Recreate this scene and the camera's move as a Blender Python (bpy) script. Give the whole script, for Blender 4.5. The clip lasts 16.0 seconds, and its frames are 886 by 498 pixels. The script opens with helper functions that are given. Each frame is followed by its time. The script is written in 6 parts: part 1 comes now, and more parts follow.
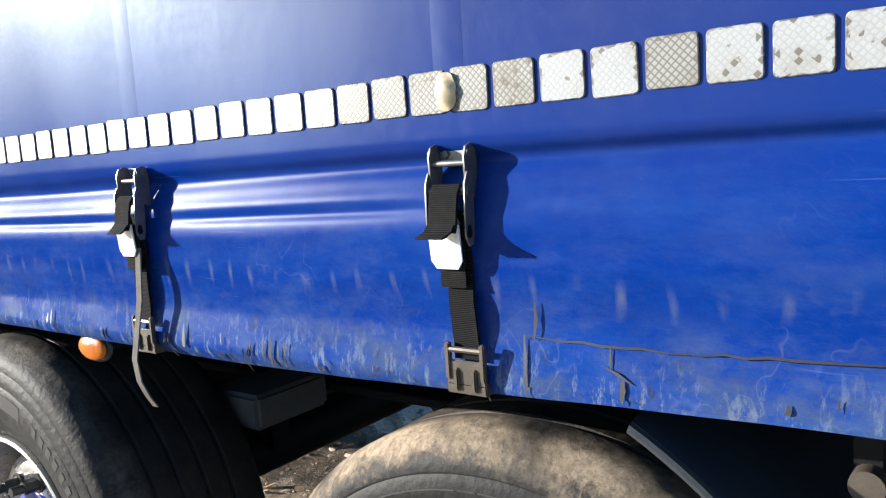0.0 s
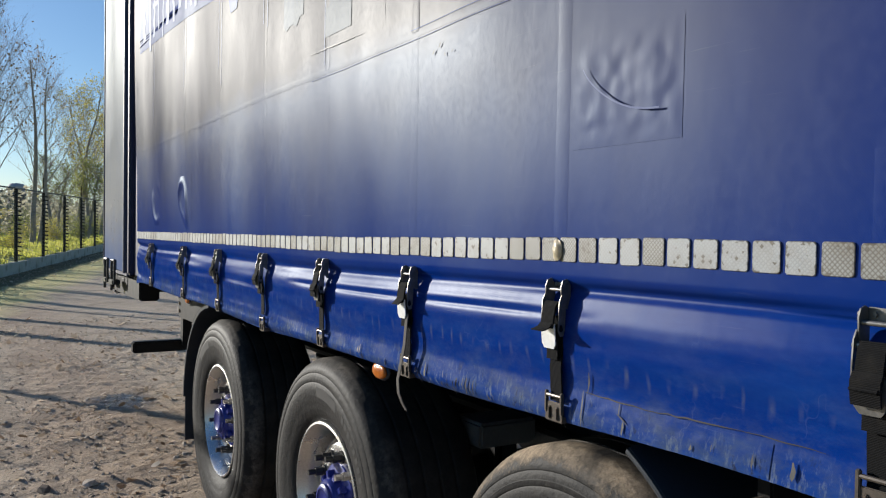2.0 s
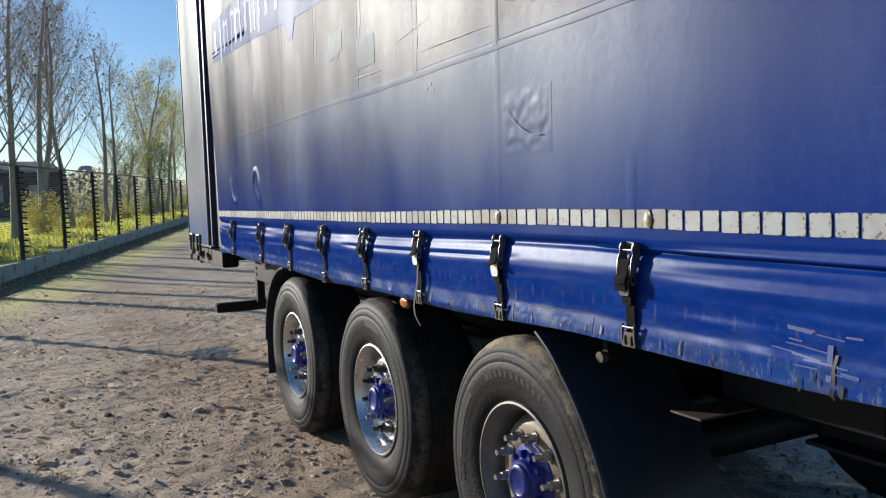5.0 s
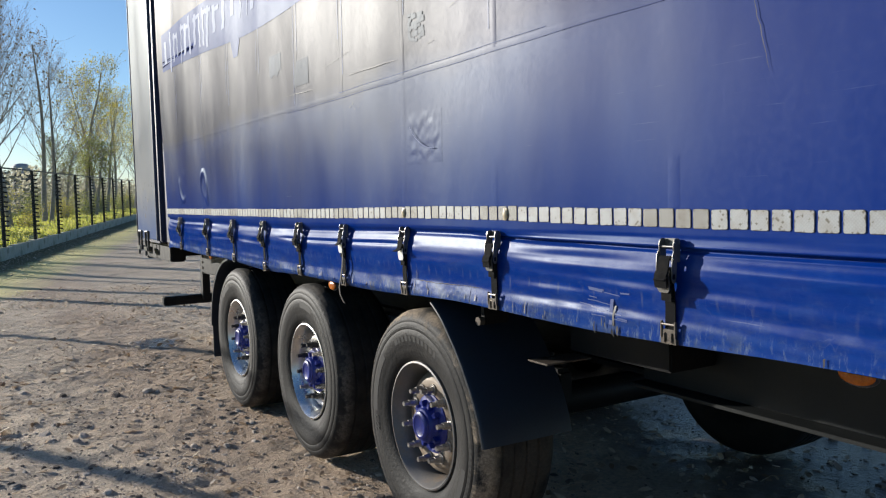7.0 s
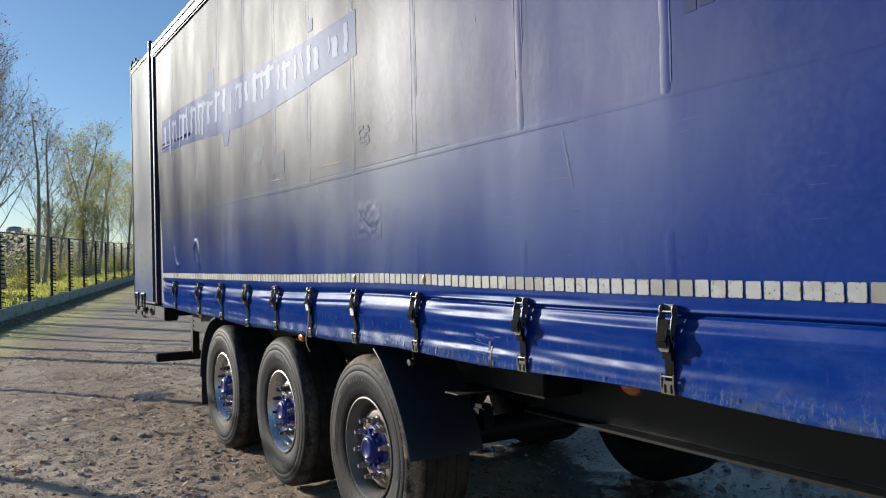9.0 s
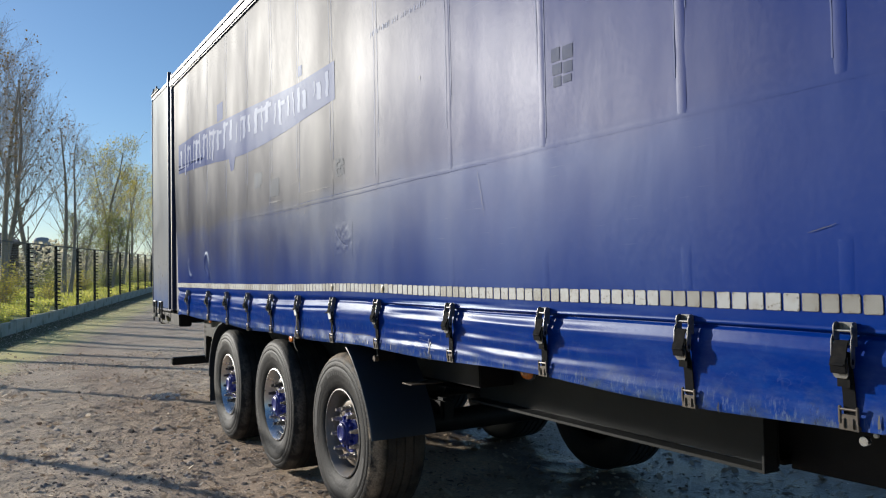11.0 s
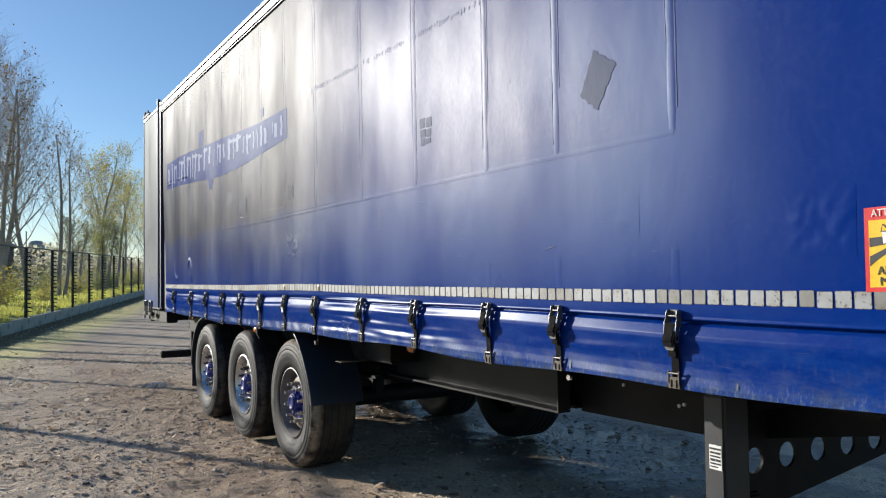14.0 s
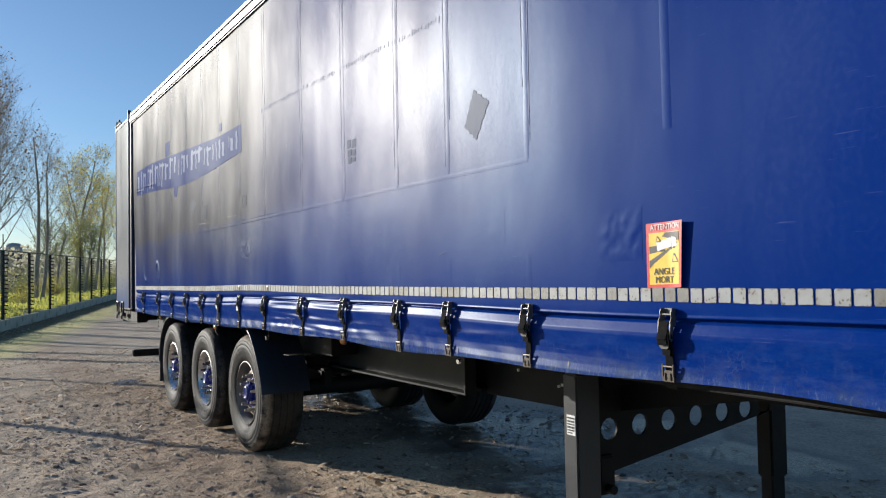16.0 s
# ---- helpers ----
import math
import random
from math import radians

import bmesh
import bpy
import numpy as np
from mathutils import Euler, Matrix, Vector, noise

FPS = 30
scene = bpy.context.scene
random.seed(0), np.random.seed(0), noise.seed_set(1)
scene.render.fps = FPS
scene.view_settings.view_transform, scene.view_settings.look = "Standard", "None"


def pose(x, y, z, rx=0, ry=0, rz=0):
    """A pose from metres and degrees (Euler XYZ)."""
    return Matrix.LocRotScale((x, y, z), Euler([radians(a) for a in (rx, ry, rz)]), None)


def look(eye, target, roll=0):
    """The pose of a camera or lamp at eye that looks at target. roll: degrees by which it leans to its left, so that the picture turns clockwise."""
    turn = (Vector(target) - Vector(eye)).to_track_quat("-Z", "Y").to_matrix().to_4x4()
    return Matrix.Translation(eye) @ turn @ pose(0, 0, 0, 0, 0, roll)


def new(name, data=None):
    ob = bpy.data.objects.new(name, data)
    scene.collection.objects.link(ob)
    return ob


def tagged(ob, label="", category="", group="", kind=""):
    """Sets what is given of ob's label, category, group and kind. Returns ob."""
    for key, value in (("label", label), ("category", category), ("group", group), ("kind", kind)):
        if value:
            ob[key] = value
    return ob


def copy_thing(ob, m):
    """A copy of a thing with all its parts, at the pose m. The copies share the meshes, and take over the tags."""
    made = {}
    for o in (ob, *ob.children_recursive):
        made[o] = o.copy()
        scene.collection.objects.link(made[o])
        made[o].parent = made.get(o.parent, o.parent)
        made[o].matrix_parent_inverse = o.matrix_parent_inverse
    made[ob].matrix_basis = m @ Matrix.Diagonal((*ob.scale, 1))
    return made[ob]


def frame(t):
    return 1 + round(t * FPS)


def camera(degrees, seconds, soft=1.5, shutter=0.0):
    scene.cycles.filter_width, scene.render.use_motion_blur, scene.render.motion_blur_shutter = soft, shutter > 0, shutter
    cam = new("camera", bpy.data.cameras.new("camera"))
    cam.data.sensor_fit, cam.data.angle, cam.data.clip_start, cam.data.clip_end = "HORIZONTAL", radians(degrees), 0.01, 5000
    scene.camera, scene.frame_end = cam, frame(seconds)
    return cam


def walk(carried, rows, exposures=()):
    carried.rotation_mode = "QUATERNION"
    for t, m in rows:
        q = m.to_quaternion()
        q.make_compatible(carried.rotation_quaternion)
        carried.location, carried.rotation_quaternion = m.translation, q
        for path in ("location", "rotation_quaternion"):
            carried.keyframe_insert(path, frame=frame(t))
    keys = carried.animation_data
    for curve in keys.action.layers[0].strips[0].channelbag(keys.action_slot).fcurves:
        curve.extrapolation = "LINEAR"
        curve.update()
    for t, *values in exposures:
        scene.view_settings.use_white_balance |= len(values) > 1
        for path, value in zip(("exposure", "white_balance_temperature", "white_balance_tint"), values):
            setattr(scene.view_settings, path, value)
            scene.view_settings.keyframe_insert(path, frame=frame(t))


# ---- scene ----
cam = camera(58.3, 16.0, soft=1.2)
PATH = [
    (0, (0.516, -0.77, 1.424), (-0.665, 0.826, 1.185), -3.7),
    (0.5, (0.695, -0.911, 1.476), (-0.46, 0.714, 1.308), -3.1),
    (1, (0.889, -0.994, 1.519), (-0.34, 0.58, 1.397), -2.6),
    (1.5, (1.074, -1.027, 1.544), (-0.359, 0.368, 1.486), -0.9),
    (2, (1.279, -1.073, 1.526), (-0.435, -0.044, 1.487), 0.8),
    (2.5, (1.451, -1.128, 1.517), (-0.39, -0.346, 1.517), 1.4),
    (3, (1.642, -1.218, 1.517), (-0.191, -0.418, 1.474), 1.0),
    (3.5, (1.82, -1.264, 1.544), (0.002, -0.435, 1.455), -0.2),
    (4, (2.034, -1.31, 1.548), (0.217, -0.482, 1.436), -0.7),
    (4.5, (2.197, -1.358, 1.567), (0.387, -0.517, 1.438), -1.7),
    (5, (2.351, -1.428, 1.574), (0.571, -0.527, 1.441), -1.9),
    (5.2, (2.414, -1.458, 1.559), (0.678, -0.473, 1.43), -1.9),
    (7.3, (3.176, -1.697, 1.559), (1.462, -0.676, 1.427), -1.3),
    (7.5, (3.275, -1.747, 1.556), (1.563, -0.722, 1.426), -1.3),
    (8, (3.509, -1.794, 1.568), (1.808, -0.742, 1.544), -1.3),
    (8.5, (3.758, -1.844, 1.571), (2.057, -0.791, 1.592), -1.3),
    (9, (3.994, -1.886, 1.588), (2.288, -0.842, 1.614), -1.3),
    (9.2, (4.085, -1.905, 1.583), (2.376, -0.866, 1.614), -1.2),
    (11.3, (4.988, -2.007, 1.58), (3.255, -1.01, 1.641), -0.9),
    (11.5, (5.084, -2.041, 1.592), (3.357, -1.034, 1.651), -1.1),
    (12, (5.337, -2.076, 1.592), (3.613, -1.064, 1.65), -1.3),
    (12.5, (5.556, -2.073, 1.597), (3.83, -1.063, 1.656), -1.3),
    (13, (5.829, -2.086, 1.593), (4.103, -1.078, 1.656), -1.3),
    (13.5, (6.076, -2.139, 1.583), (4.35, -1.132, 1.648), -1.0),
    (14, (6.307, -2.19, 1.566), (4.582, -1.18, 1.635), -0.8),
    (14.5, (6.499, -2.18, 1.572), (4.775, -1.168, 1.641), -0.7),
    (15, (6.696, -2.114, 1.545), (4.97, -1.106, 1.61), -0.7),
    (15.5, (6.871, -2.117, 1.55), (5.143, -1.112, 1.609), -0.9),
    (16, (7.086, -2.205, 1.559), (5.383, -1.157, 1.63), -1.0),
]
TRUE_SIZE = 1.08
walk(cam, [(t, look(eye, target, roll)) for t, eye, target, roll in PATH], [(0, 1.5), (0.5, 0.98), (1.0, 0.82), (1.5, 0.58), (2.2, 0.32), (3.0, 0.26), (4.0, 0.42), (5.2, 0.48), (7.5, 0.52), (8.5, 0.36), (9.0, 0.33), (11.3, 0.36), (12.5, 0.36), (13, 0.38), (13.5, 0.47), (14.5, 0.5), (16, 0.38)])

# ---- light ----
SUN_TURN, SUN_UP = radians(29.5), radians(14.0)
TO_SUN = Vector((-math.cos(SUN_TURN) * math.cos(SUN_UP), -math.sin(SUN_TURN) * math.cos(SUN_UP), math.sin(SUN_UP)))
world = bpy.data.worlds.new("sky")
scene.world = world
world.use_nodes = True
wn = world.node_tree.nodes
sky = wn.new("ShaderNodeTexSky")
sky.sky_type, sky.sun_disc = "NISHITA", False
sky.sun_elevation, sky.sun_rotation = SUN_UP, math.atan2(TO_SUN.x, TO_SUN.y)
sky.air_density, sky.dust_density, sky.ozone_density = 0.95, 0.35, 4.5
world.node_tree.links.new(sky.outputs[0], wn["Background"].inputs[0])
wn["Background"].inputs[1].default_value = 0.1
sun = new("sun", bpy.data.lights.new("sun", "SUN"))
sun.data.energy, sun.data.angle, sun.data.color = 5.0, radians(0.55), (1.0, 0.95, 0.87)
sun.matrix_world = look(TO_SUN * 60, (0, 0, 0))


# ---- materials ----
def nodes_of(name):
    m = bpy.data.materials.new(name)
    m.use_nodes = True
    return m, m.node_tree.nodes, m.node_tree.links, m.node_tree.nodes["Principled BSDF"]


def ramp(nt, source, a, b, low=(0, 0, 0, 1), high=(1, 1, 1, 1)):
    if a < 0 or b > 1:
        r = nt.nodes.new("ShaderNodeMapRange")
        r.inputs[1].default_value, r.inputs[2].default_value = a, b
        nt.links.new(source, r.inputs[0])
        source, a, b = r.outputs[0], 0, 1
    r = nt.nodes.new("ShaderNodeValToRGB")
    r.color_ramp.elements[0].position, r.color_ramp.elements[1].position = a, b
    r.color_ramp.elements[0].color, r.color_ramp.elements[1].color = low, high
    nt.links.new(source, r.inputs[0])
    return r.outputs[0]


def noise_of(nt, scale, detail=4, stretch=None, rough=0.55, space="Object"):
    co = nt.nodes.new("ShaderNodeTexCoord")
    out = co.outputs[space]
    if stretch:
        mp = nt.nodes.new("ShaderNodeMapping")
        mp.inputs["Scale"].default_value = stretch
        nt.links.new(out, mp.inputs[0])
        out = mp.outputs[0]
    n = nt.nodes.new("ShaderNodeTexNoise")
    n.inputs["Scale"].default_value, n.inputs["Detail"].default_value, n.inputs["Roughness"].default_value = scale, detail, rough
    nt.links.new(out, n.inputs["Vector"])
    return n.outputs["Fac"]


def mix(nt, fac, a, b, blend="MIX"):
    m = nt.nodes.new("ShaderNodeMix")
    m.data_type, m.blend_type = "RGBA", blend
    for socket, v in ((m.inputs[0], fac), (m.inputs[6], a), (m.inputs[7], b)):
        if isinstance(v, (int, float)):
            socket.default_value = v
        elif isinstance(v, tuple):
            socket.default_value = (*v, 1) if len(v) == 3 else v
        else:
            nt.links.new(v, socket)
    return m.outputs[2]


def maths(nt, op, a, b=0.0, clamp=False):
    m = nt.nodes.new("ShaderNodeMath")
    m.operation, m.use_clamp = op, clamp
    for socket, v in ((m.inputs[0], a), (m.inputs[1], b)):
        if isinstance(v, (int, float)):
            socket.default_value = v
        else:
            nt.links.new(v, socket)
    return m.outputs[0]


def bumped(nt, bs, height, strength, distance):
    b = nt.nodes.new("ShaderNodeBump")
    b.inputs["Strength"].default_value, b.inputs["Distance"].default_value = strength, distance
    nt.links.new(height, b.inputs["Height"])
    nt.links.new(b.outputs[0], bs.inputs["Normal"])


def mat(name, base, rough=0.5, metal=0.0, second=None, amount=0.5, scale=6.0, fine=80.0, bump=0.15, depth=0.002, spec=0.5, by_piece=0.0, dirt=None, dirt_at=(0.5, 0.7), dirt_scale=3.0):
    """A surface with two scales of variation: a soft drift to a second colour, fine grain, and optional dirt in patches."""
    m, n, l, bs = nodes_of(name)
    nt = m.node_tree
    second = second or tuple(c * 0.7 for c in base)
    col = mix(nt, maths(nt, "MULTIPLY", ramp(nt, noise_of(nt, scale, 5), 0.35, 0.7), amount), base, second)
    grain = noise_of(nt, fine, 3)
    col = mix(nt, 0.25, col, mix(nt, 1.0, col, ramp(nt, grain, 0.2, 0.8, (0.45, 0.45, 0.45, 1), (1.5, 1.5, 1.5, 1)), "MULTIPLY"))
    if by_piece:
        info = n.new("ShaderNodeObjectInfo")
        lo, hi = 1 - by_piece, 1 + by_piece
        col = mix(nt, 1.0, col, ramp(nt, info.outputs["Random"], 0, 1, (lo, lo, lo, 1), (hi, hi, hi, 1)), "MULTIPLY")
    if dirt:
        col = mix(nt, ramp(nt, noise_of(nt, dirt_scale, 6, rough=0.65), *dirt_at), col, dirt)
    l.new(col, bs.inputs["Base Color"])
    l.new(maths(nt, "ADD", maths(nt, "MULTIPLY", noise_of(nt, scale * 2.3, 4), 0.25), rough - 0.12, True), bs.inputs["Roughness"])
    bs.inputs["Metallic"].default_value, bs.inputs["Specular IOR Level"].default_value = metal, spec
    if bump:
        bumped(nt, bs, grain, bump, depth)
    return m


def tarpaulin(name, base, faded, rough, scuff=True, gloss=0.27, foot=None):
    """Coated cloth: faded blotches, a fine weave, rain streaks, and pale scuffs along the bottom hem."""
    m, n, l, bs = nodes_of(name)
    nt = m.node_tree
    co = n.new("ShaderNodeTexCoord").outputs["Object"]
    xyz = n.new("ShaderNodeSeparateXYZ")
    l.new(co, xyz.inputs[0])
    col = mix(nt, maths(nt, "MULTIPLY", ramp(nt, noise_of(nt, 0.9, 5), 0.35, 0.75), 0.55), base, faded)
    streak = ramp(nt, noise_of(nt, 1.0, 5, (9, 9, 0.7)), 0.52, 0.78)
    col = mix(nt, maths(nt, "MULTIPLY", streak, 0.1), col, (0.01, 0.05, 0.24))
    if foot:
        col = mix(nt, ramp(nt, maths(nt, "ADD", maths(nt, "SUBTRACT", 1.5, xyz.outputs["Z"]), maths(nt, "MULTIPLY", noise_of(nt, 2.5, 6), 0.35)), 0.1, 0.5), col, foot)
    fine = noise_of(nt, 55, 4)
    col = mix(nt, maths(nt, "MULTIPLY", ramp(nt, fine, 0.5, 0.75), 0.06), col, (0.03, 0.06, 0.25))
    if scuff:
        low = ramp(nt, maths(nt, "SUBTRACT", 1.34, xyz.outputs["Z"]), 0.02, 0.3)
        marks = maths(nt, "MULTIPLY", ramp(nt, noise_of(nt, 5.0, 8, (0.8, 0.8, 2.4), 0.72), 0.5, 0.66), low)
        col = mix(nt, maths(nt, "MULTIPLY", marks, 0.2), col, (0.03, 0.09, 0.24))
        # wear, plus a paler tint painted for sky light on the upturned flap
        worn = maths(nt, "MULTIPLY", ramp(nt, maths(nt, "SUBTRACT", 1.345, xyz.outputs["Z"]), 0.0, 0.04), maths(nt, "ADD", 0.04, maths(nt, "MULTIPLY", ramp(nt, noise_of(nt, 9, 8, (0.5, 0.5, 2.0), 0.75), 0.45, 0.68), 0.34)))
        col = mix(nt, worn, col, (0.012, 0.06, 0.25))
        # dusty runs that dripped down from a dirty band, about one hand apart
        wob = maths(nt, "MULTIPLY", noise_of(nt, 5, 4, (1, 1, 0.5)), 11.0)
        ribs = ramp(nt, maths(nt, "SINE", maths(nt, "ADD", maths(nt, "MULTIPLY", xyz.outputs["X"], 128.0), wob)), 0.72, 1.0)
        reach = maths(nt, "ADD", 1.075, maths(nt, "MULTIPLY", noise_of(nt, 15, 4, (1, 1, 0.0)), 0.17))
        tail = ramp(nt, maths(nt, "SUBTRACT", xyz.outputs["Z"], reach), -0.008, 0.02)
        head = ramp(nt, maths(nt, "SUBTRACT", xyz.outputs["Z"], maths(nt, "ADD", 1.125, maths(nt, "MULTIPLY", noise_of(nt, 3.0, 5), 0.08))), 0.0, 0.02, (1, 1, 1, 1), (0, 0, 0, 1))
        blotch = ramp(nt, noise_of(nt, 26, 6, None, 0.7), 0.35, 0.62)
        runs = maths(nt, "MULTIPLY", maths(nt, "MULTIPLY", ribs, tail), maths(nt, "MULTIPLY", head, maths(nt, "ADD", maths(nt, "MULTIPLY", blotch, 0.7), 0.3)))
        fewer = ramp(nt, maths(nt, "SUBTRACT", xyz.outputs["X"], 1.0), 0.0, 1.0, (0.36, 0.36, 0.36, 1), (0.1, 0.1, 0.1, 1))
        col = mix(nt, maths(nt, "MULTIPLY", runs, fewer), col, (0.17, 0.18, 0.16))
        dusty = maths(nt, "MULTIPLY", maths(nt, "MULTIPLY", ramp(nt, noise_of(nt, 11, 7, (0.7, 0.7, 1.6), 0.72), 0.47, 0.66), low), 0.17)
        col = mix(nt, dusty, col, (0.16, 0.2, 0.26))
        lines = maths(nt, "MULTIPLY", ramp(nt, noise_of(nt, 1.0, 3, (4, 4, 160), 0.6), 0.66, 0.7), ramp(nt, noise_of(nt, 3.3, 4), 0.5, 0.6))
        col = mix(nt, maths(nt, "MULTIPLY", lines, 0.14), col, (0.3, 0.34, 0.42))
        edge = ramp(nt, maths(nt, "SUBTRACT", 1.125, xyz.outputs["Z"]), 0.0, 0.06)
        col = mix(nt, maths(nt, "MULTIPLY", edge, 0.16), col, (0.04, 0.1, 0.26))
        hem = maths(nt, "MULTIPLY", edge, ramp(nt, noise_of(nt, 40, 7, (2.0, 2.0, 0.55), 0.75), 0.53, 0.63))
        col = mix(nt, maths(nt, "MULTIPLY", hem, 0.55), col, (0.2, 0.24, 0.27))
        soil = maths(nt, "MULTIPLY", ramp(nt, maths(nt, "SUBTRACT", 1.165, xyz.outputs["Z"]), 0.0, 0.09), ramp(nt, noise_of(nt, 7, 9, (1.0, 1.0, 1.5), 0.78), 0.46, 0.62))
        col = mix(nt, maths(nt, "MULTIPLY", soil, 0.5), col, (0.075, 0.09, 0.075))
        grime = maths(nt, "MULTIPLY", ramp(nt, maths(nt, "SUBTRACT", 1.13, xyz.outputs["Z"]), 0.0, 0.07), ramp(nt, noise_of(nt, 16, 8, (1.4, 1.4, 0.8), 0.8), 0.58, 0.62))
        col = mix(nt, maths(nt, "MULTIPLY", grime, 0.85), col, (0.02, 0.02, 0.024))
        curl = maths(nt, "MULTIPLY", ramp(nt, maths(nt, "ABSOLUTE", maths(nt, "SUBTRACT", noise_of(nt, 17, 2, (1, 1, 0.8)), 0.5)), 0.0, 0.012, (1, 1, 1, 1), (0, 0, 0, 1)), maths(nt, "MULTIPLY", low, ramp(nt, noise_of(nt, 8, 4), 0.52, 0.6)))
        col = mix(nt, maths(nt, "MULTIPLY", curl, 0.13), col, (0.25, 0.28, 0.33))
    r = maths(nt, "ADD", maths(nt, "MULTIPLY", noise_of(nt, 1.7, 6, (1.5, 1.5, 0.6)), 0.14), rough - 0.07)
    r = maths(nt, "ADD", r, maths(nt, "MULTIPLY", ramp(nt, fine, 0.4, 0.7), 0.03), True)
    # patchy gloss stands in for blurred tree reflections
    shine = maths(nt, "ADD", gloss * 0.6, maths(nt, "MULTIPLY", ramp(nt, noise_of(nt, 1.0, 3, (1.2, 1.2, 0.5)), 0.32, 0.66), gloss * 0.75))
    if scuff:
        # bleached, dusty print above the long weld; painted sun haze over it, thinner below
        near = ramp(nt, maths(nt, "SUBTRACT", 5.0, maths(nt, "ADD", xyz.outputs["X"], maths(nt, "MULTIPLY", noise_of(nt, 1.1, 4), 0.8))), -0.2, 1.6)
        print_haze = ramp(nt, maths(nt, "ADD", maths(nt, "SUBTRACT", xyz.outputs["Z"], 1.93), maths(nt, "MULTIPLY", maths(nt, "SUBTRACT", noise_of(nt, 1.2, 5, (1.5, 1.5, 0.6)), 0.5), 0.3)), -0.3, 0.06)
        low_haze = maths(nt, "MULTIPLY", ramp(nt, maths(nt, "ADD", maths(nt, "SUBTRACT", xyz.outputs["Z"], 1.93), maths(nt, "MULTIPLY", maths(nt, "SUBTRACT", noise_of(nt, 1.3, 5, (1.6, 1.6, 0.45)), 0.5), 0.5)), -0.7, -0.15), 0.68)
        film = maths(nt, "MULTIPLY", maths(nt, "MAXIMUM", print_haze, low_haze), near)
        haze_grey = maths(nt, "MULTIPLY", film, ramp(nt, xyz.outputs["X"], 0.0, 1.7, (0.85, 0.85, 0.85, 1), (0.2, 0.2, 0.2, 1)))
        col = mix(nt, haze_grey, col, (0.06, 0.058, 0.054))
        col = mix(nt, maths(nt, "MULTIPLY", haze_grey, maths(nt, "MULTIPLY", ramp(nt, noise_of(nt, 1.5, 6, (1.6, 1.6, 0.6)), 0.4, 0.75), 0.35)), col, (0.13, 0.125, 0.115))
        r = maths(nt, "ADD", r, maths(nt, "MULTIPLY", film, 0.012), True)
        # gloss stepped along the length to shape the sun's halo
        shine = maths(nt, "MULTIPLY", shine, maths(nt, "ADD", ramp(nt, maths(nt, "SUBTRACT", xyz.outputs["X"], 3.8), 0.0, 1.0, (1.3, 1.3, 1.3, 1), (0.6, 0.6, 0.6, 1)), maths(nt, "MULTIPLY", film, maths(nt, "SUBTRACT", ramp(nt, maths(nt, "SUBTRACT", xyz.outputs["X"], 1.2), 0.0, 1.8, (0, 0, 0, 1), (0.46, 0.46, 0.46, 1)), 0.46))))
        haze_smudges = ramp(nt, noise_of(nt, 1.0, 6, (1.7, 1.7, 0.7), 0.55), 0.33, 0.6, (0.68, 0.68, 0.68, 1), (1.15, 1.15, 1.15, 1))
        shine = maths(nt, "MULTIPLY", shine, mix(nt, film, (1, 1, 1), haze_smudges))
    if scuff:
        r = maths(nt, "ADD", r, maths(nt, "MULTIPLY", ramp(nt, maths(nt, "SUBTRACT", 1.335, xyz.outputs["Z"]), 0.0, 0.03), -0.045), True)
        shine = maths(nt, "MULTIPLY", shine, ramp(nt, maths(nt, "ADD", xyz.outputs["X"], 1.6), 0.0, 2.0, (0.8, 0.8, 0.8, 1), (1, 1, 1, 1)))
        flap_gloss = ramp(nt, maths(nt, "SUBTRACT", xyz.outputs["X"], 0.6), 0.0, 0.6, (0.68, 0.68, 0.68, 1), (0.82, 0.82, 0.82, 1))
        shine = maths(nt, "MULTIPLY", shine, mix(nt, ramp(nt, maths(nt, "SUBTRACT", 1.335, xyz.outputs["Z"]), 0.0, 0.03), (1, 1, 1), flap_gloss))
    n.remove(bs)
    cloth, coat, sharp = n.new("ShaderNodeBsdfDiffuse"), n.new("ShaderNodeBsdfGlossy"), n.new("ShaderNodeBsdfGlossy")
    coat.distribution = sharp.distribution = "BECKMANN"
    l.new(col, cloth.inputs["Color"])
    l.new(r, coat.inputs["Roughness"])
    # gloss tint by zone imitates the neutral and bluish parts of the sheen
    white = maths(nt, "MAXIMUM", film, maths(nt, "MULTIPLY", ramp(nt, maths(nt, "SUBTRACT", 1.335, xyz.outputs["Z"]), 0.0, 0.03), 0.75)) if scuff else 0.5
    tint = mix(nt, white, (0.66, 0.86, 1.0), (0.94, 0.95, 0.95)) if scuff else mix(nt, 0.5, (0.82, 0.93, 1.0), (0.97, 0.97, 0.96))
    l.new(tint, coat.inputs["Color"])
    l.new(tint, sharp.inputs["Color"])
    sharp.inputs["Roughness"].default_value = 0.25
    fres = n.new("ShaderNodeFresnel")
    fres.inputs["IOR"].default_value = 1.45
    both, out = n.new("ShaderNodeMixShader"), n.new("ShaderNodeMixShader")
    both.inputs[0].default_value = 0.1
    l.new(coat.outputs[0], both.inputs[1])
    l.new(sharp.outputs[0], both.inputs[2])
    l.new(maths(nt, "MULTIPLY", maths(nt, "ADD", maths(nt, "MULTIPLY", fres.outputs[0], 0.41), 0.028), shine, True), out.inputs[0])
    l.new(cloth.outputs[0], out.inputs[1])
    l.new(both.outputs[0], out.inputs[2])
    l.new(out.outputs[0], n["Material Output"].inputs[0])
    weave = n.new("ShaderNodeTexWave")
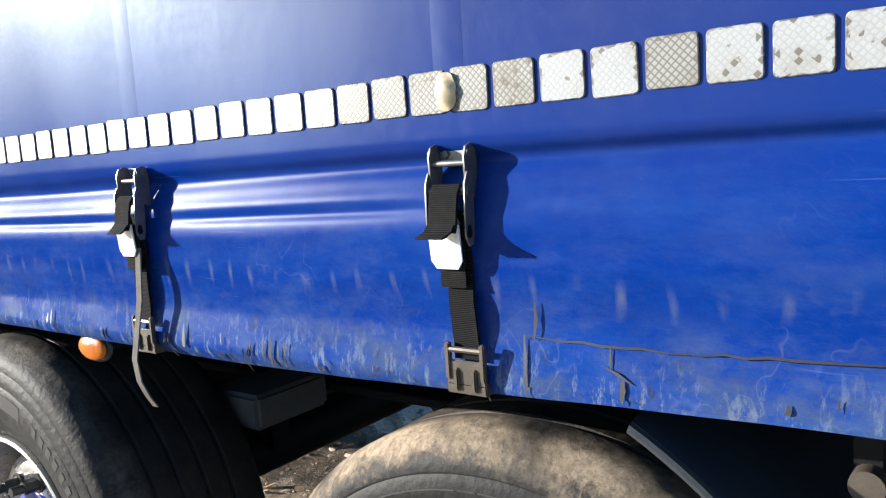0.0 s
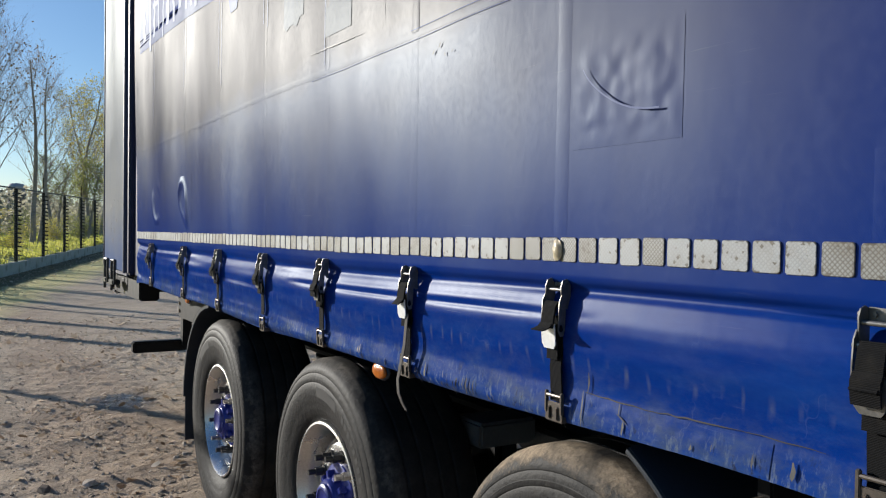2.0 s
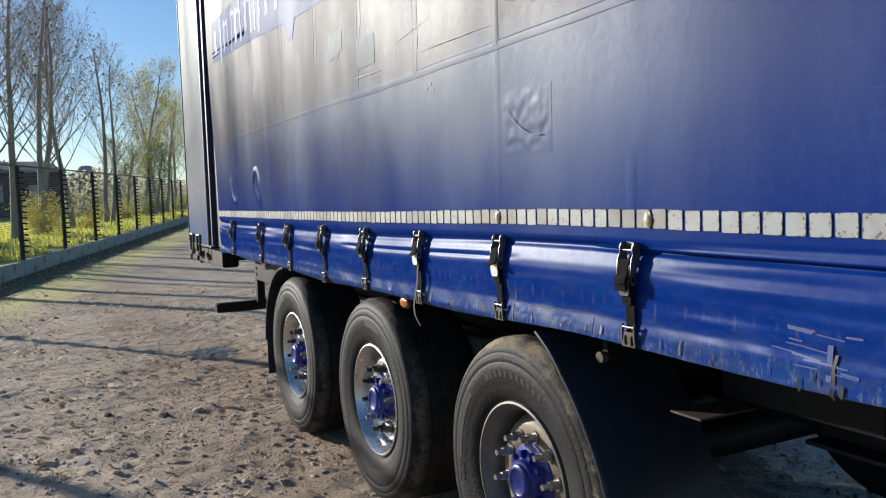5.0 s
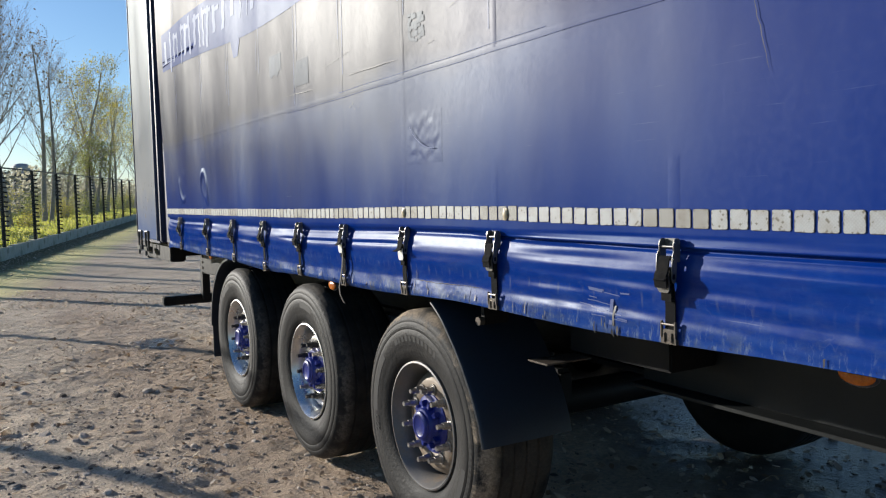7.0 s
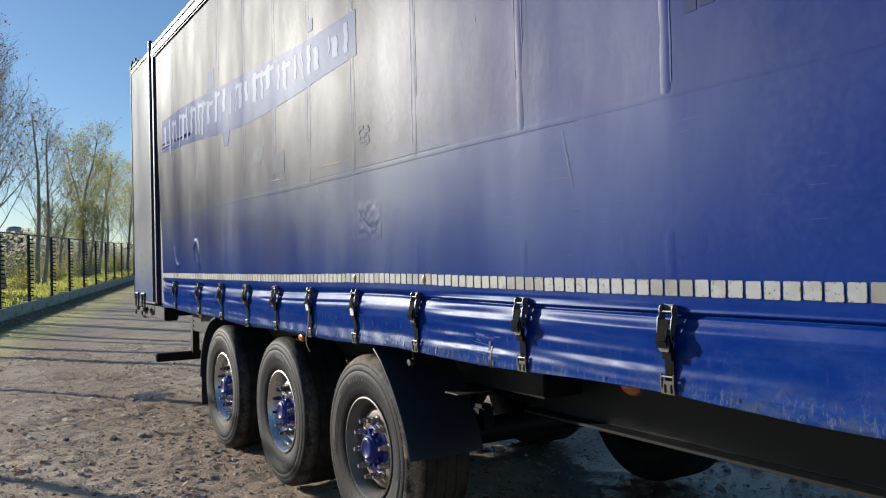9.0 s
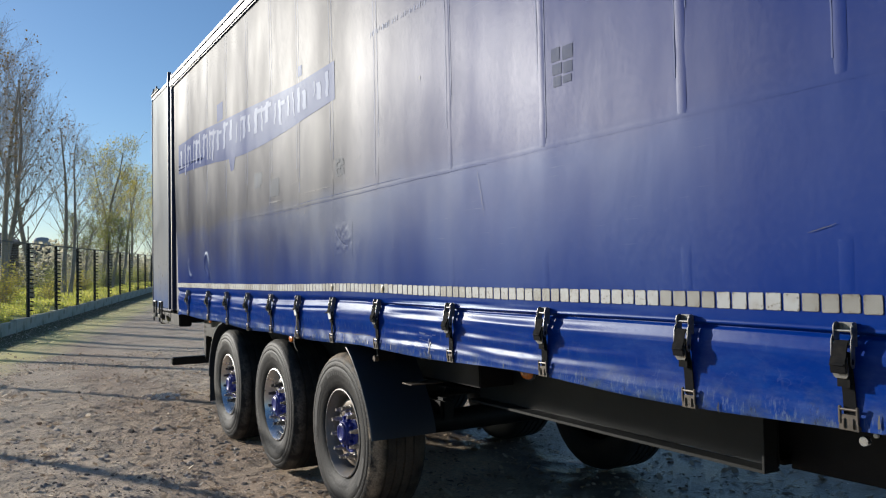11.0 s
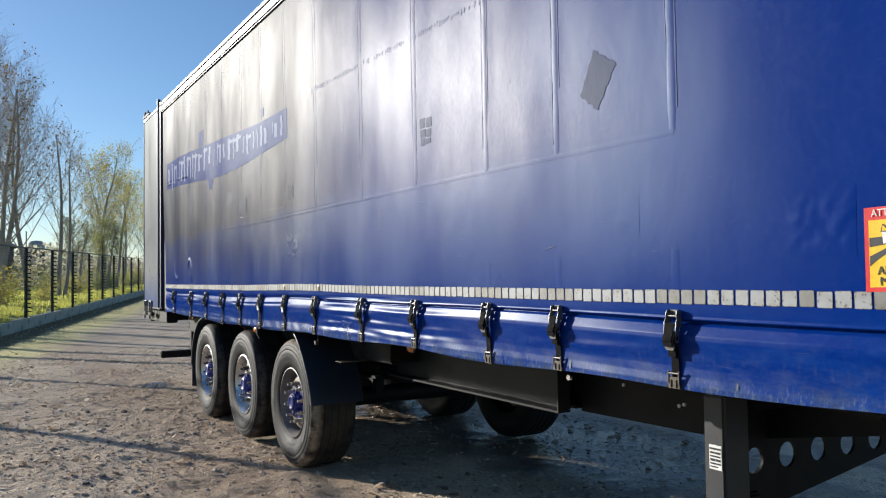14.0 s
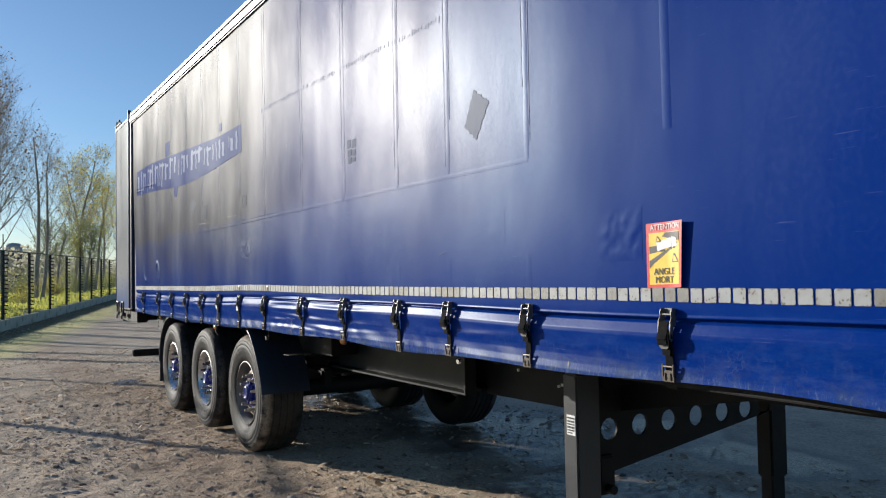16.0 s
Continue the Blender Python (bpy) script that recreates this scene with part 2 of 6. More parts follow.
    weave.wave_type, weave.bands_direction = "BANDS", "DIAGONAL"
    weave.inputs["Scale"].default_value, weave.inputs["Distortion"].default_value = 170, 0.6
    l.new(co, weave.inputs[0])
    wrinkle = noise_of(nt, 9, 5, (1.0, 1.0, 0.5))
    b = n.new("ShaderNodeBump")
    b.inputs["Strength"].default_value, b.inputs["Distance"].default_value = 0.2, 0.004
    l.new(maths(nt, "ADD", maths(nt, "MULTIPLY", weave.outputs["Fac"], 0.05), wrinkle), b.inputs["Height"])
    for sh in (cloth, coat, sharp, fres):
        l.new(b.outputs[0], sh.inputs["Normal"])
    return m


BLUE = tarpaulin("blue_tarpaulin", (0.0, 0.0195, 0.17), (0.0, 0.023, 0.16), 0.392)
BLUE_DARK = tarpaulin("blue_webbing_seam", (0.0, 0.0145, 0.165), (0.0, 0.018, 0.155), 0.395, False, 0.22)
FADED = tarpaulin("faded_print", (0.02, 0.035, 0.15), (0.04, 0.055, 0.17), 0.37, False, 0.14)
WORN = tarpaulin("worn_print", (0.12, 0.14, 0.26), (0.09, 0.12, 0.27), 0.4, False, 0.2)
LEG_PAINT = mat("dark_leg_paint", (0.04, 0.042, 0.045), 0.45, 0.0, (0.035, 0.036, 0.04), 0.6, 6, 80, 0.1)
PANEL = tarpaulin("dirty_side_panel", (0.24, 0.245, 0.25), (0.32, 0.32, 0.31), 0.42, False, 0.14, (0.13, 0.165, 0.27))
NAVY = mat("navy_post", (0.01, 0.015, 0.06), 0.45, 0.0, (0.02, 0.025, 0.06), 0.6)
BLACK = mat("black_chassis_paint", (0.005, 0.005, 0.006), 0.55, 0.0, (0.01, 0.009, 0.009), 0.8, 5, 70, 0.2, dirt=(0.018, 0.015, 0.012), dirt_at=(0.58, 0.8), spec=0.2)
RAIL_PAINT = mat("dark_green_grey_paint", (0.009, 0.011, 0.012), 0.5, 0.0, (0.007, 0.008, 0.008), 0.6, 4, 80, 0.1, spec=0.3)
GREY_STEEL = mat("grey_chassis_paint", (0.1, 0.105, 0.105), 0.45, 0.0, (0.06, 0.065, 0.07), 0.6, 4, 80, 0.1)
# greyer than the mudguard, to paint in the highlight along its lip
LIP = mat("grey_plastic_edge", (0.03, 0.033, 0.038), 0.42, 0.0, (0.03, 0.032, 0.036), 0.6, 8)
PLASTIC = mat("black_plastic", (0.02, 0.028, 0.042), 0.38, 0.0, (0.02, 0.024, 0.034), 0.7, 4, 120, 0.15, dirt=(0.03, 0.028, 0.026), dirt_at=(0.6, 0.85), spec=0.4)
RAIL = mat("aluminium_rail", (0.13, 0.135, 0.15), 0.55, 0.3, (0.18, 0.19, 0.21), 0.5, 3, 80, 0.0)
ROOF = mat("roof_sheet", (0.5, 0.5, 0.5), 0.6, 0.0, (0.35, 0.36, 0.37), 0.6, 1.5)
ZINC = mat("zinc_steel", (0.16, 0.158, 0.15), 0.4, 0.7, (0.3, 0.28, 0.26), 0.6, 60, 400, 0.1, 0.0005, dirt=(0.16, 0.12, 0.09), dirt_at=(0.6, 0.8), dirt_scale=50)
BRIGHT = mat("bright_steel_tab", (0.85, 0.85, 0.84), 0.36, 0.25, (0.72, 0.72, 0.7), 0.5, 50, 300, 0.05, 0.0004)
TAUPE = mat("dull_steel_hook", (0.09, 0.078, 0.066), 0.42, 0.5, (0.15, 0.12, 0.1), 0.6, 40, 300, 0.1, 0.0005, dirt=(0.22, 0.1, 0.04), dirt_at=(0.62, 0.8), dirt_scale=35)
AMBER = mat("amber_lens", (0.55, 0.15, 0.008), 0.22, 0.0, (0.3, 0.06, 0.005), 0.8, 70, 250, 0.5, 0.002)
AGED_FILM = mat("yellowed_film", (0.5, 0.43, 0.3), 0.35, 0.0, (0.32, 0.24, 0.13), 0.8, 60, 200, 0.1, 0.0005)
WHITE_PAPER = mat("white_print", (0.75, 0.75, 0.73), 0.45, 0.0, (0.66, 0.65, 0.62), 0.5, 20)
INK = mat("black_print", (0.02, 0.02, 0.022), 0.5)
YELLOW = mat("yellow_print", (0.8, 0.5, 0.01), 0.4, 0.0, (0.72, 0.42, 0.01), 0.5, 14)
RED = mat("red_print", (0.62, 0.02, 0.02), 0.4, 0.0, (0.5, 0.02, 0.02), 0.5, 14)
GREY_PATCH = tarpaulin("grey_residue", (0.03, 0.032, 0.05), (0.05, 0.052, 0.07), 0.42, False, 0.2)
PLACARD = tarpaulin("dark_residue", (0.02, 0.03, 0.09), (0.07, 0.078, 0.12), 0.42, False, 0.19)
SCRATCH = mat("scratch", (0.014, 0.016, 0.03), 0.6, bump=0)
ALLOY = mat("polished_wheel", (0.72, 0.72, 0.72), 0.28, 0.95, (0.55, 0.54, 0.52), 0.5, 5, 150, 0.0, dirt=(0.25, 0.21, 0.17), dirt_at=(0.6, 0.85), dirt_scale=4)
STEEL_RIM = mat("grey_steel_wheel", (0.13, 0.13, 0.13), 0.5, 0.3, (0.22, 0.19, 0.16), 0.7, 8, 120, 0.2, dirt=(0.24, 0.17, 0.11), dirt_at=(0.55, 0.75), dirt_scale=9)
RUSTY = mat("rusty_wheel_disc", (0.24, 0.195, 0.145), 0.6, 0.1, (0.17, 0.12, 0.075), 0.8, 14, 140, 0.25, dirt=(0.2, 0.11, 0.055), dirt_at=(0.58, 0.72), dirt_scale=12)
HUB_BLUE = mat("blue_hub_paint", (0.006, 0.018, 0.2), 0.34, 0.0, (0.01, 0.022, 0.14), 0.5, 20, 200, 0.1, dirt=(0.04, 0.04, 0.06), dirt_at=(0.62, 0.8), dirt_scale=18)
NUT = mat("steel_wheel_nut", (0.5, 0.48, 0.46), 0.35, 0.85, (0.2, 0.18, 0.16), 0.8, 60, 300, 0.15, 0.0006)
NUT_DARK = mat("dark_wheel_nut", (0.06, 0.058, 0.055), 0.4, 0.5, (0.03, 0.03, 0.03), 0.8, 60, 300, 0.15, 0.0006)
RUBBER_MARK = mat("dark_sidewall_print", (0.012, 0.012, 0.013), 0.6, bump=0.1)
CONCRETE = mat("kerb_concrete", (0.44, 0.44, 0.38), 0.85, 0.0, (0.3, 0.32, 0.24), 0.7, 1.5, 40, 0.4, 0.004, dirt=(0.1, 0.11, 0.06), dirt_at=(0.55, 0.75), dirt_scale=2)
# paler than the fence posts: the milky veil of sunlight painted into the wires
WIRE = mat("weathered_fence_wire", (0.2, 0.2, 0.18), 0.4, 0.2)
FENCE = mat("black_fence_paint", (0.014, 0.015, 0.014), 0.5)
BARK = mat("poplar_bark", (0.3, 0.28, 0.24), 0.85, 0.0, (0.19, 0.175, 0.15), 0.8, 3, 25, 0.7, 0.02, dirt=(0.13, 0.14, 0.08), dirt_at=(0.6, 0.8), dirt_scale=1.2)
TWIG = mat("twig_bark", (0.36, 0.3, 0.25), 0.85, 0.0, (0.25, 0.2, 0.17), 0.6, 3, 30, 0.0)
BRICK_WALL = mat("dark_barn_wall", (0.12, 0.09, 0.075), 0.85, 0.0, (0.09, 0.07, 0.06), 0.6, 1)
SLATE = mat("dark_barn_roof", (0.045, 0.05, 0.06), 0.7, 0.0, (0.06, 0.065, 0.075), 0.6, 1)
TANK = mat("grey_tank", (0.4, 0.41, 0.42), 0.6, 0.0, (0.3, 0.31, 0.32), 0.6, 0.6)


def webbing():
    m, n, l, bs = nodes_of("black_webbing")
    nt = m.node_tree
    co = n.new("ShaderNodeTexCoord").outputs["Object"]
    w = n.new("ShaderNodeTexWave")
    w.wave_type, w.bands_direction = "BANDS", "Z"
    w.inputs["Scale"].default_value, w.inputs["Distortion"].default_value = 150, 0.3
    l.new(co, w.inputs[0])
    col = mix(nt, w.outputs["Fac"], (0.005, 0.005, 0.006), (0.02, 0.02, 0.02))
    col = mix(nt, maths(nt, "MULTIPLY", ramp(nt, noise_of(nt, 30, 5), 0.5, 0.75), 0.35), col, (0.045, 0.04, 0.033))
    l.new(col, bs.inputs["Base Color"])
    bs.inputs["Roughness"].default_value = 0.8
    bs.inputs["Specular IOR Level"].default_value = 0.08
    bumped(nt, bs, w.outputs["Fac"], 0.6, 0.002)
    return m


def rubber(name, dust, start, dusty=(0.42, 0.33, 0.235)):
    """Tyre rubber with dried mud that clings in ragged patches, mostly on the shoulder."""
    m, n, l, bs = nodes_of(name)
    nt = m.node_tree
    co = n.new("ShaderNodeTexCoord").outputs["Object"]
    sep = n.new("ShaderNodeSeparateXYZ")
    l.new(co, sep.inputs[0])
    radius = maths(nt, "SQRT", maths(nt, "ADD", maths(nt, "MULTIPLY", sep.outputs["X"], sep.outputs["X"]), maths(nt, "MULTIPLY", sep.outputs["Z"], sep.outputs["Z"])))
    col = mix(nt, ramp(nt, noise_of(nt, 7, 6), 0.35, 0.7), (0.009, 0.009, 0.01), (0.02, 0.0195, 0.019))
    rings = n.new("ShaderNodeTexNoise")
    rings.inputs["Scale"].default_value = 90
    comb = n.new("ShaderNodeCombineXYZ")
    l.new(radius, comb.inputs[0])
    l.new(comb.outputs[0], rings.inputs[0])
    col = mix(nt, maths(nt, "MULTIPLY", ramp(nt, rings.outputs["Fac"], 0.45, 0.7), 0.3), col, (0.034, 0.033, 0.031))
    haze = maths(nt, "MULTIPLY", ramp(nt, noise_of(nt, 4, 6), 0.3, 0.7), dust)
    col = mix(nt, haze, col, (0.042, 0.04, 0.036))
    ragged = maths(nt, "ADD", radius, maths(nt, "MULTIPLY", maths(nt, "SUBTRACT", noise_of(nt, 16, 8, None, 0.75), 0.5), 0.16))
    mud = maths(nt, "MULTIPLY", ramp(nt, ragged, start, start + 0.03), ramp(nt, noise_of(nt, 3.5, 4), 0.34, 0.5))
    mud = maths(nt, "MULTIPLY", mud, ramp(nt, maths(nt, "ADD", sep.outputs["Y"], maths(nt, "MULTIPLY", noise_of(nt, 9, 5), 0.08)), 0.15, 0.2, (1, 1, 1, 1), (0.12, 0.12, 0.12, 1)))
    clods = mix(nt, ramp(nt, noise_of(nt, 75, 8, None, 0.8), 0.38, 0.6), tuple(c * 0.45 for c in dusty), dusty)
    col = mix(nt, maths(nt, "MULTIPLY", mud, min(1.0, dust * 2.6)), col, clods)
    l.new(col, bs.inputs["Base Color"])
    l.new(maths(nt, "ADD", maths(nt, "MULTIPLY", mud, 0.25), 0.62, True), bs.inputs["Roughness"])
    bs.inputs["Specular IOR Level"].default_value = 0.18
    bumped(nt, bs, maths(nt, "ADD", noise_of(nt, 60, 6), maths(nt, "MULTIPLY", mud, noise_of(nt, 75, 8, None, 0.8))), 0.6, 0.004)
    return m


GREY_WEB = mat("grey_webbing", (0.13, 0.12, 0.11), 0.8, 0.0, (0.08, 0.075, 0.07), 0.7, 40, 300, 0.3, 0.001, spec=0.1)
WEBBING = webbing()
RUBBER_MUDDY = rubber("muddy_rubber", 0.34, 0.472)
RUBBER_PLAIN = rubber("worn_rubber", 0.34, 0.495, (0.16, 0.14, 0.12))


def reflector(name, honeycomb):
    m, n, l, bs = nodes_of(name)
    nt = m.node_tree
    info = n.new("ShaderNodeObjectInfo").outputs["Random"]
    co = n.new("ShaderNodeTexCoord").outputs["Object"]
    sh = n.new("ShaderNodeVectorMath")
    sh.operation = "ADD"
    l.new(co, sh.inputs[0])
    cb = n.new("ShaderNodeCombineXYZ")
    l.new(maths(nt, "MULTIPLY", info, 37.0), cb.inputs[0])
    l.new(cb.outputs[0], sh.inputs[1])
    nz = n.new("ShaderNodeTexNoise")
    nz.inputs["Scale"].default_value, nz.inputs["Detail"].default_value = 75, 5
    l.new(sh.outputs[0], nz.inputs["Vector"])
    big = n.new("ShaderNodeTexNoise")
    big.inputs["Scale"].default_value, big.inputs["Detail"].default_value = 22, 4
    l.new(sh.outputs[0], big.inputs["Vector"])
    col = mix(nt, ramp(nt, big.outputs["Fac"], 0.45, 0.75), (0.26, 0.265, 0.25), (0.17, 0.155, 0.13)) if honeycomb else mix(nt, ramp(nt, big.outputs["Fac"], 0.45, 0.75), (0.325, 0.34, 0.345), (0.25, 0.24, 0.215))
    vor = n.new("ShaderNodeTexVoronoi")
    vor.feature, vor.inputs["Scale"].default_value = "DISTANCE_TO_EDGE", 185
    vor.inputs["Randomness"].default_value = 0.0 if honeycomb else 0.35
    tilt = n.new("ShaderNodeMapping")
    tilt.inputs["Rotation"].default_value = (0, radians(45), 0)
    tilt.inputs["Scale"].default_value = (1.0, 0.0, 1.0)
    l.new(co, tilt.inputs[0])
    l.new(tilt.outputs[0], vor.inputs["Vector"])
    cell = ramp(nt, vor.outputs["Distance"], 0.05, 0.2, (1, 1, 1, 1), (0, 0, 0, 1))
    col = mix(nt, maths(nt, "MULTIPLY", cell, 0.85 if honeycomb else 0.3), col, (0.1, 0.085, 0.065) if honeycomb else (0.19, 0.18, 0.16))
    # broken cells: dark diamonds, most of them along the rim
    pick = n.new("ShaderNodeTexVoronoi")
    pick.inputs["Scale"].default_value, pick.inputs["Randomness"].default_value = 185, 0.0
    l.new(tilt.outputs[0], pick.inputs["Vector"])
    red = n.new("ShaderNodeSeparateColor")
    l.new(pick.outputs["Color"], red.inputs[0])
    chance = maths(nt, "FRACT", maths(nt, "ADD", red.outputs[0], maths(nt, "MULTIPLY", info, 13.7)))
    ax = n.new("ShaderNodeSeparateXYZ")
    l.new(co, ax.inputs[0])
    rim = maths(nt, "MAXIMUM", maths(nt, "ABSOLUTE", ax.outputs["X"]), maths(nt, "ABSOLUTE", ax.outputs["Z"]))
    near = ramp(nt, maths(nt, "MULTIPLY", rim, 40.0), 0.72, 0.96)
    spot = maths(nt, "GREATER_THAN", maths(nt, "ADD", chance, maths(nt, "MULTIPLY", maths(nt, "ADD", near, ramp(nt, big.outputs["Fac"], 0.5, 0.7)), 0.2)), 1.0)
    col = mix(nt, maths(nt, "MULTIPLY", spot, 0.85), col, (0.1, 0.085, 0.065))
    edge = ramp(nt, maths(nt, "ADD", maths(nt, "MULTIPLY", rim, 40.0), maths(nt, "MULTIPLY", maths(nt, "SUBTRACT", nz.outputs["Fac"], 0.5), 0.6)), 0.89, 0.98)
    col = mix(nt, maths(nt, "MULTIPLY", edge, 0.85), col, (0.08, 0.07, 0.06))
    col = mix(nt, ramp(nt, nz.outputs["Fac"], 0.66, 0.7), col, (0.16, 0.15, 0.12))
    l.new(col, bs.inputs["Base Color"])
    bs.inputs["Roughness"].default_value = 0.4
    bumped(nt, bs, vor.outputs["Distance"], 0.25, 0.001)
    return m


TAPE = reflector("white_reflector", False)
TAPE_CELL = reflector("honeycomb_reflector", True)


def ground_material():
    """Packed earth and grit: sandy brown with damp dark areas, moss by the kerb, a few puddled spots, and shade painted
    under the trailer and along the kerb.
    """
    m, n, l, bs = nodes_of("packed_earth")
    nt = m.node_tree
    co = n.new("ShaderNodeTexCoord").outputs["Object"]
    sep = n.new("ShaderNodeSeparateXYZ")
    l.new(co, sep.inputs[0])
    big, mid, small = noise_of(nt, 0.5, 6), noise_of(nt, 2.6, 8, None, 0.65), noise_of(nt, 38, 6, None, 0.7)
    col = mix(nt, ramp(nt, big, 0.35, 0.68), (0.6, 0.475, 0.34), (0.47, 0.36, 0.255))
    col = mix(nt, maths(nt, "MULTIPLY", ramp(nt, mid, 0.45, 0.7), 0.65), col, (0.66, 0.54, 0.4))
    col = mix(nt, maths(nt, "MULTIPLY", ramp(nt, noise_of(nt, 1.3, 8, None, 0.7), 0.5, 0.66), 0.7), col, (0.2, 0.145, 0.1))
    col = mix(nt, 0.65, col, mix(nt, 1.0, col, ramp(nt, small, 0.25, 0.75, (0.28, 0.28, 0.28, 1), (1.78, 1.74, 1.68, 1)), "MULTIPLY"))
    tracks = ramp(nt, maths(nt, "ABSOLUTE", maths(nt, "ADD", maths(nt, "ADD", sep.outputs["Y"], 0.2), maths(nt, "MULTIPLY", maths(nt, "SUBTRACT", noise_of(nt, 0.8, 6), 0.5), 1.4))), 0.25, 0.8, (1, 1, 1, 1), (0, 0, 0, 1))
    col = mix(nt, maths(nt, "MULTIPLY", tracks, 0.4), col, (0.33, 0.2, 0.12))
    kerb = maths(nt, "ADD", maths(nt, "ADD", sep.outputs["Y"], 7.18), maths(nt, "MULTIPLY", sep.outputs["X"], 0.2826))
    moss = maths(nt, "MULTIPLY", ramp(nt, maths(nt, "ADD", kerb, maths(nt, "MULTIPLY", noise_of(nt, 0.7, 5), 1.6)), 2.7, 3.6, (1, 1, 1, 1), (0, 0, 0, 1)), 0.95)
    col = mix(nt, maths(nt, "MULTIPLY", moss, ramp(nt, mid, 0.2, 0.42)), col, (0.74, 0.64, 0.25))
    # dark kerb strip: litter and weeds, with the kerb's cast shadow painted in
    litter_and_shade = ramp(nt, maths(nt, "ADD", kerb, maths(nt, "MULTIPLY", maths(nt, "SUBTRACT", noise_of(nt, 2.2, 7, None, 0.7), 0.5), 1.1)), 0.95, 1.35, (1, 1, 1, 1), (0, 0, 0, 1))
    col = mix(nt, maths(nt, "MULTIPLY", litter_and_shade, 0.9), col, mix(nt, ramp(nt, small, 0.35, 0.65), (0.035, 0.04, 0.018), (0.13, 0.11, 0.05)))
    # last four spots paint the deep shade under the trailer; the rest are puddles
    wet_and_shade = None
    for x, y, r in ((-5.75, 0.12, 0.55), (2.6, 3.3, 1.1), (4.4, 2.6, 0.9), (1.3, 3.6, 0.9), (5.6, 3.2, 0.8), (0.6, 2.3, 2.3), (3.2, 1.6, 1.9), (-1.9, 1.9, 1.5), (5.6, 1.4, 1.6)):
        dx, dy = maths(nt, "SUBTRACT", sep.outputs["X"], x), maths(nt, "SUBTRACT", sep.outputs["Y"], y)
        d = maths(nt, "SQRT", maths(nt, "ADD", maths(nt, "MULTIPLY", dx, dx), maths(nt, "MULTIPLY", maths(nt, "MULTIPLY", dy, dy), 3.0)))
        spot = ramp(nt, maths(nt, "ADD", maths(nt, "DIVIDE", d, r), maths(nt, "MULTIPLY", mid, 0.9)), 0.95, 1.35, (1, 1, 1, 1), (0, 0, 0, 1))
        wet_and_shade = spot if wet_and_shade is None else maths(nt, "MAXIMUM", wet_and_shade, spot)
    col = mix(nt, maths(nt, "MULTIPLY", wet_and_shade, 0.85), col, (0.05, 0.043, 0.038))
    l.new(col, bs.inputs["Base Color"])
    l.new(maths(nt, "SUBTRACT", 0.88, maths(nt, "MULTIPLY", wet_and_shade, 0.6)), bs.inputs["Roughness"])
    bumped(nt, bs, maths(nt, "ADD", maths(nt, "MULTIPLY", small, 0.5), mid), 0.9, 0.04)
    return m


def leaf_material(name, a, b):
    m, n, l, bs = nodes_of(name)
    nt = m.node_tree
    geo = n.new("ShaderNodeNewGeometry").outputs["Random Per Island"]
    col = ramp(nt, geo, 0.0, 1.0, (*a, 1), (*b, 1))
    l.new(col, bs.inputs["Base Color"])
    bs.inputs["Roughness"].default_value = 0.6
    tr = n.new("ShaderNodeBsdfTranslucent")
    l.new(col, tr.inputs[0])
    ms = n.new("ShaderNodeMixShader")
    ms.inputs[0].default_value = 0.55
    l.new(bs.outputs[0], ms.inputs[1])
    l.new(tr.outputs[0], ms.inputs[2])
    l.new(ms.outputs[0], n["Material Output"].inputs[0])
    return m


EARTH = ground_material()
TURF = mat("rough_turf", (0.42, 0.47, 0.1), 0.9, 0.0, (0.3, 0.27, 0.1), 0.7, 0.6, 20, 0.6, 0.02, dirt=(0.15, 0.12, 0.07), dirt_at=(0.5, 0.75), dirt_scale=0.8)
GRASS = leaf_material("grass_blades", (0.42, 0.46, 0.06), (0.78, 0.72, 0.2))
LEAF_YELLOW = leaf_material("autumn_leaves", (0.36, 0.36, 0.08), (0.66, 0.54, 0.12))
LEAF_GREEN = leaf_material("late_green_leaves", (0.2, 0.24, 0.07), (0.42, 0.42, 0.14))
LEAF_BROWN = leaf_material("brown_leaves", (0.14, 0.1, 0.05), (0.2, 0.15, 0.06))
LITTER = leaf_material("fallen_leaves", (0.24, 0.16, 0.095), (0.8, 0.7, 0.56))
GRIT, gn, gl, gb = nodes_of("grit_stones")
gl.new(mix(GRIT.node_tree, 1.0, ramp(GRIT.node_tree, gn.new("ShaderNodeNewGeometry").outputs["Random Per Island"], 0.0, 1.0, (0.12, 0.085, 0.06, 1), (0.68, 0.56, 0.44, 1)), ramp(GRIT.node_tree, noise_of(GRIT.node_tree, 90, 4), 0.2, 0.8, (0.6, 0.6, 0.6, 1), (1.3, 1.3, 1.3, 1)), "MULTIPLY"), gb.inputs["Base Color"])
gb.inputs["Roughness"].default_value = 0.9
FAR_GREEN = leaf_material("far_woods", (0.34, 0.32, 0.22), (0.62, 0.57, 0.42))


# ---- building blocks ----
rnd = random.Random(7)


def finish(name, bm, material, parent=None, label="", smooth=None):
    me = bpy.data.meshes.new(name)
    bmesh.ops.recalc_face_normals(bm, faces=bm.faces)
    bm.to_mesh(me)
    bm.free()
    for m in material if isinstance(material, (list, tuple)) else [material]:
        me.materials.append(m)
    if smooth:
        me.shade_smooth()
        me.set_sharp_from_angle(angle=radians(smooth))
    ob = new(name, me)
    if parent:
        ob.parent = parent
    if label:
        ob["label"] = label
    return ob


def part(name, bm, material, parent, label="", smooth=35):
    return finish(name, bm, material, parent, label, smooth)


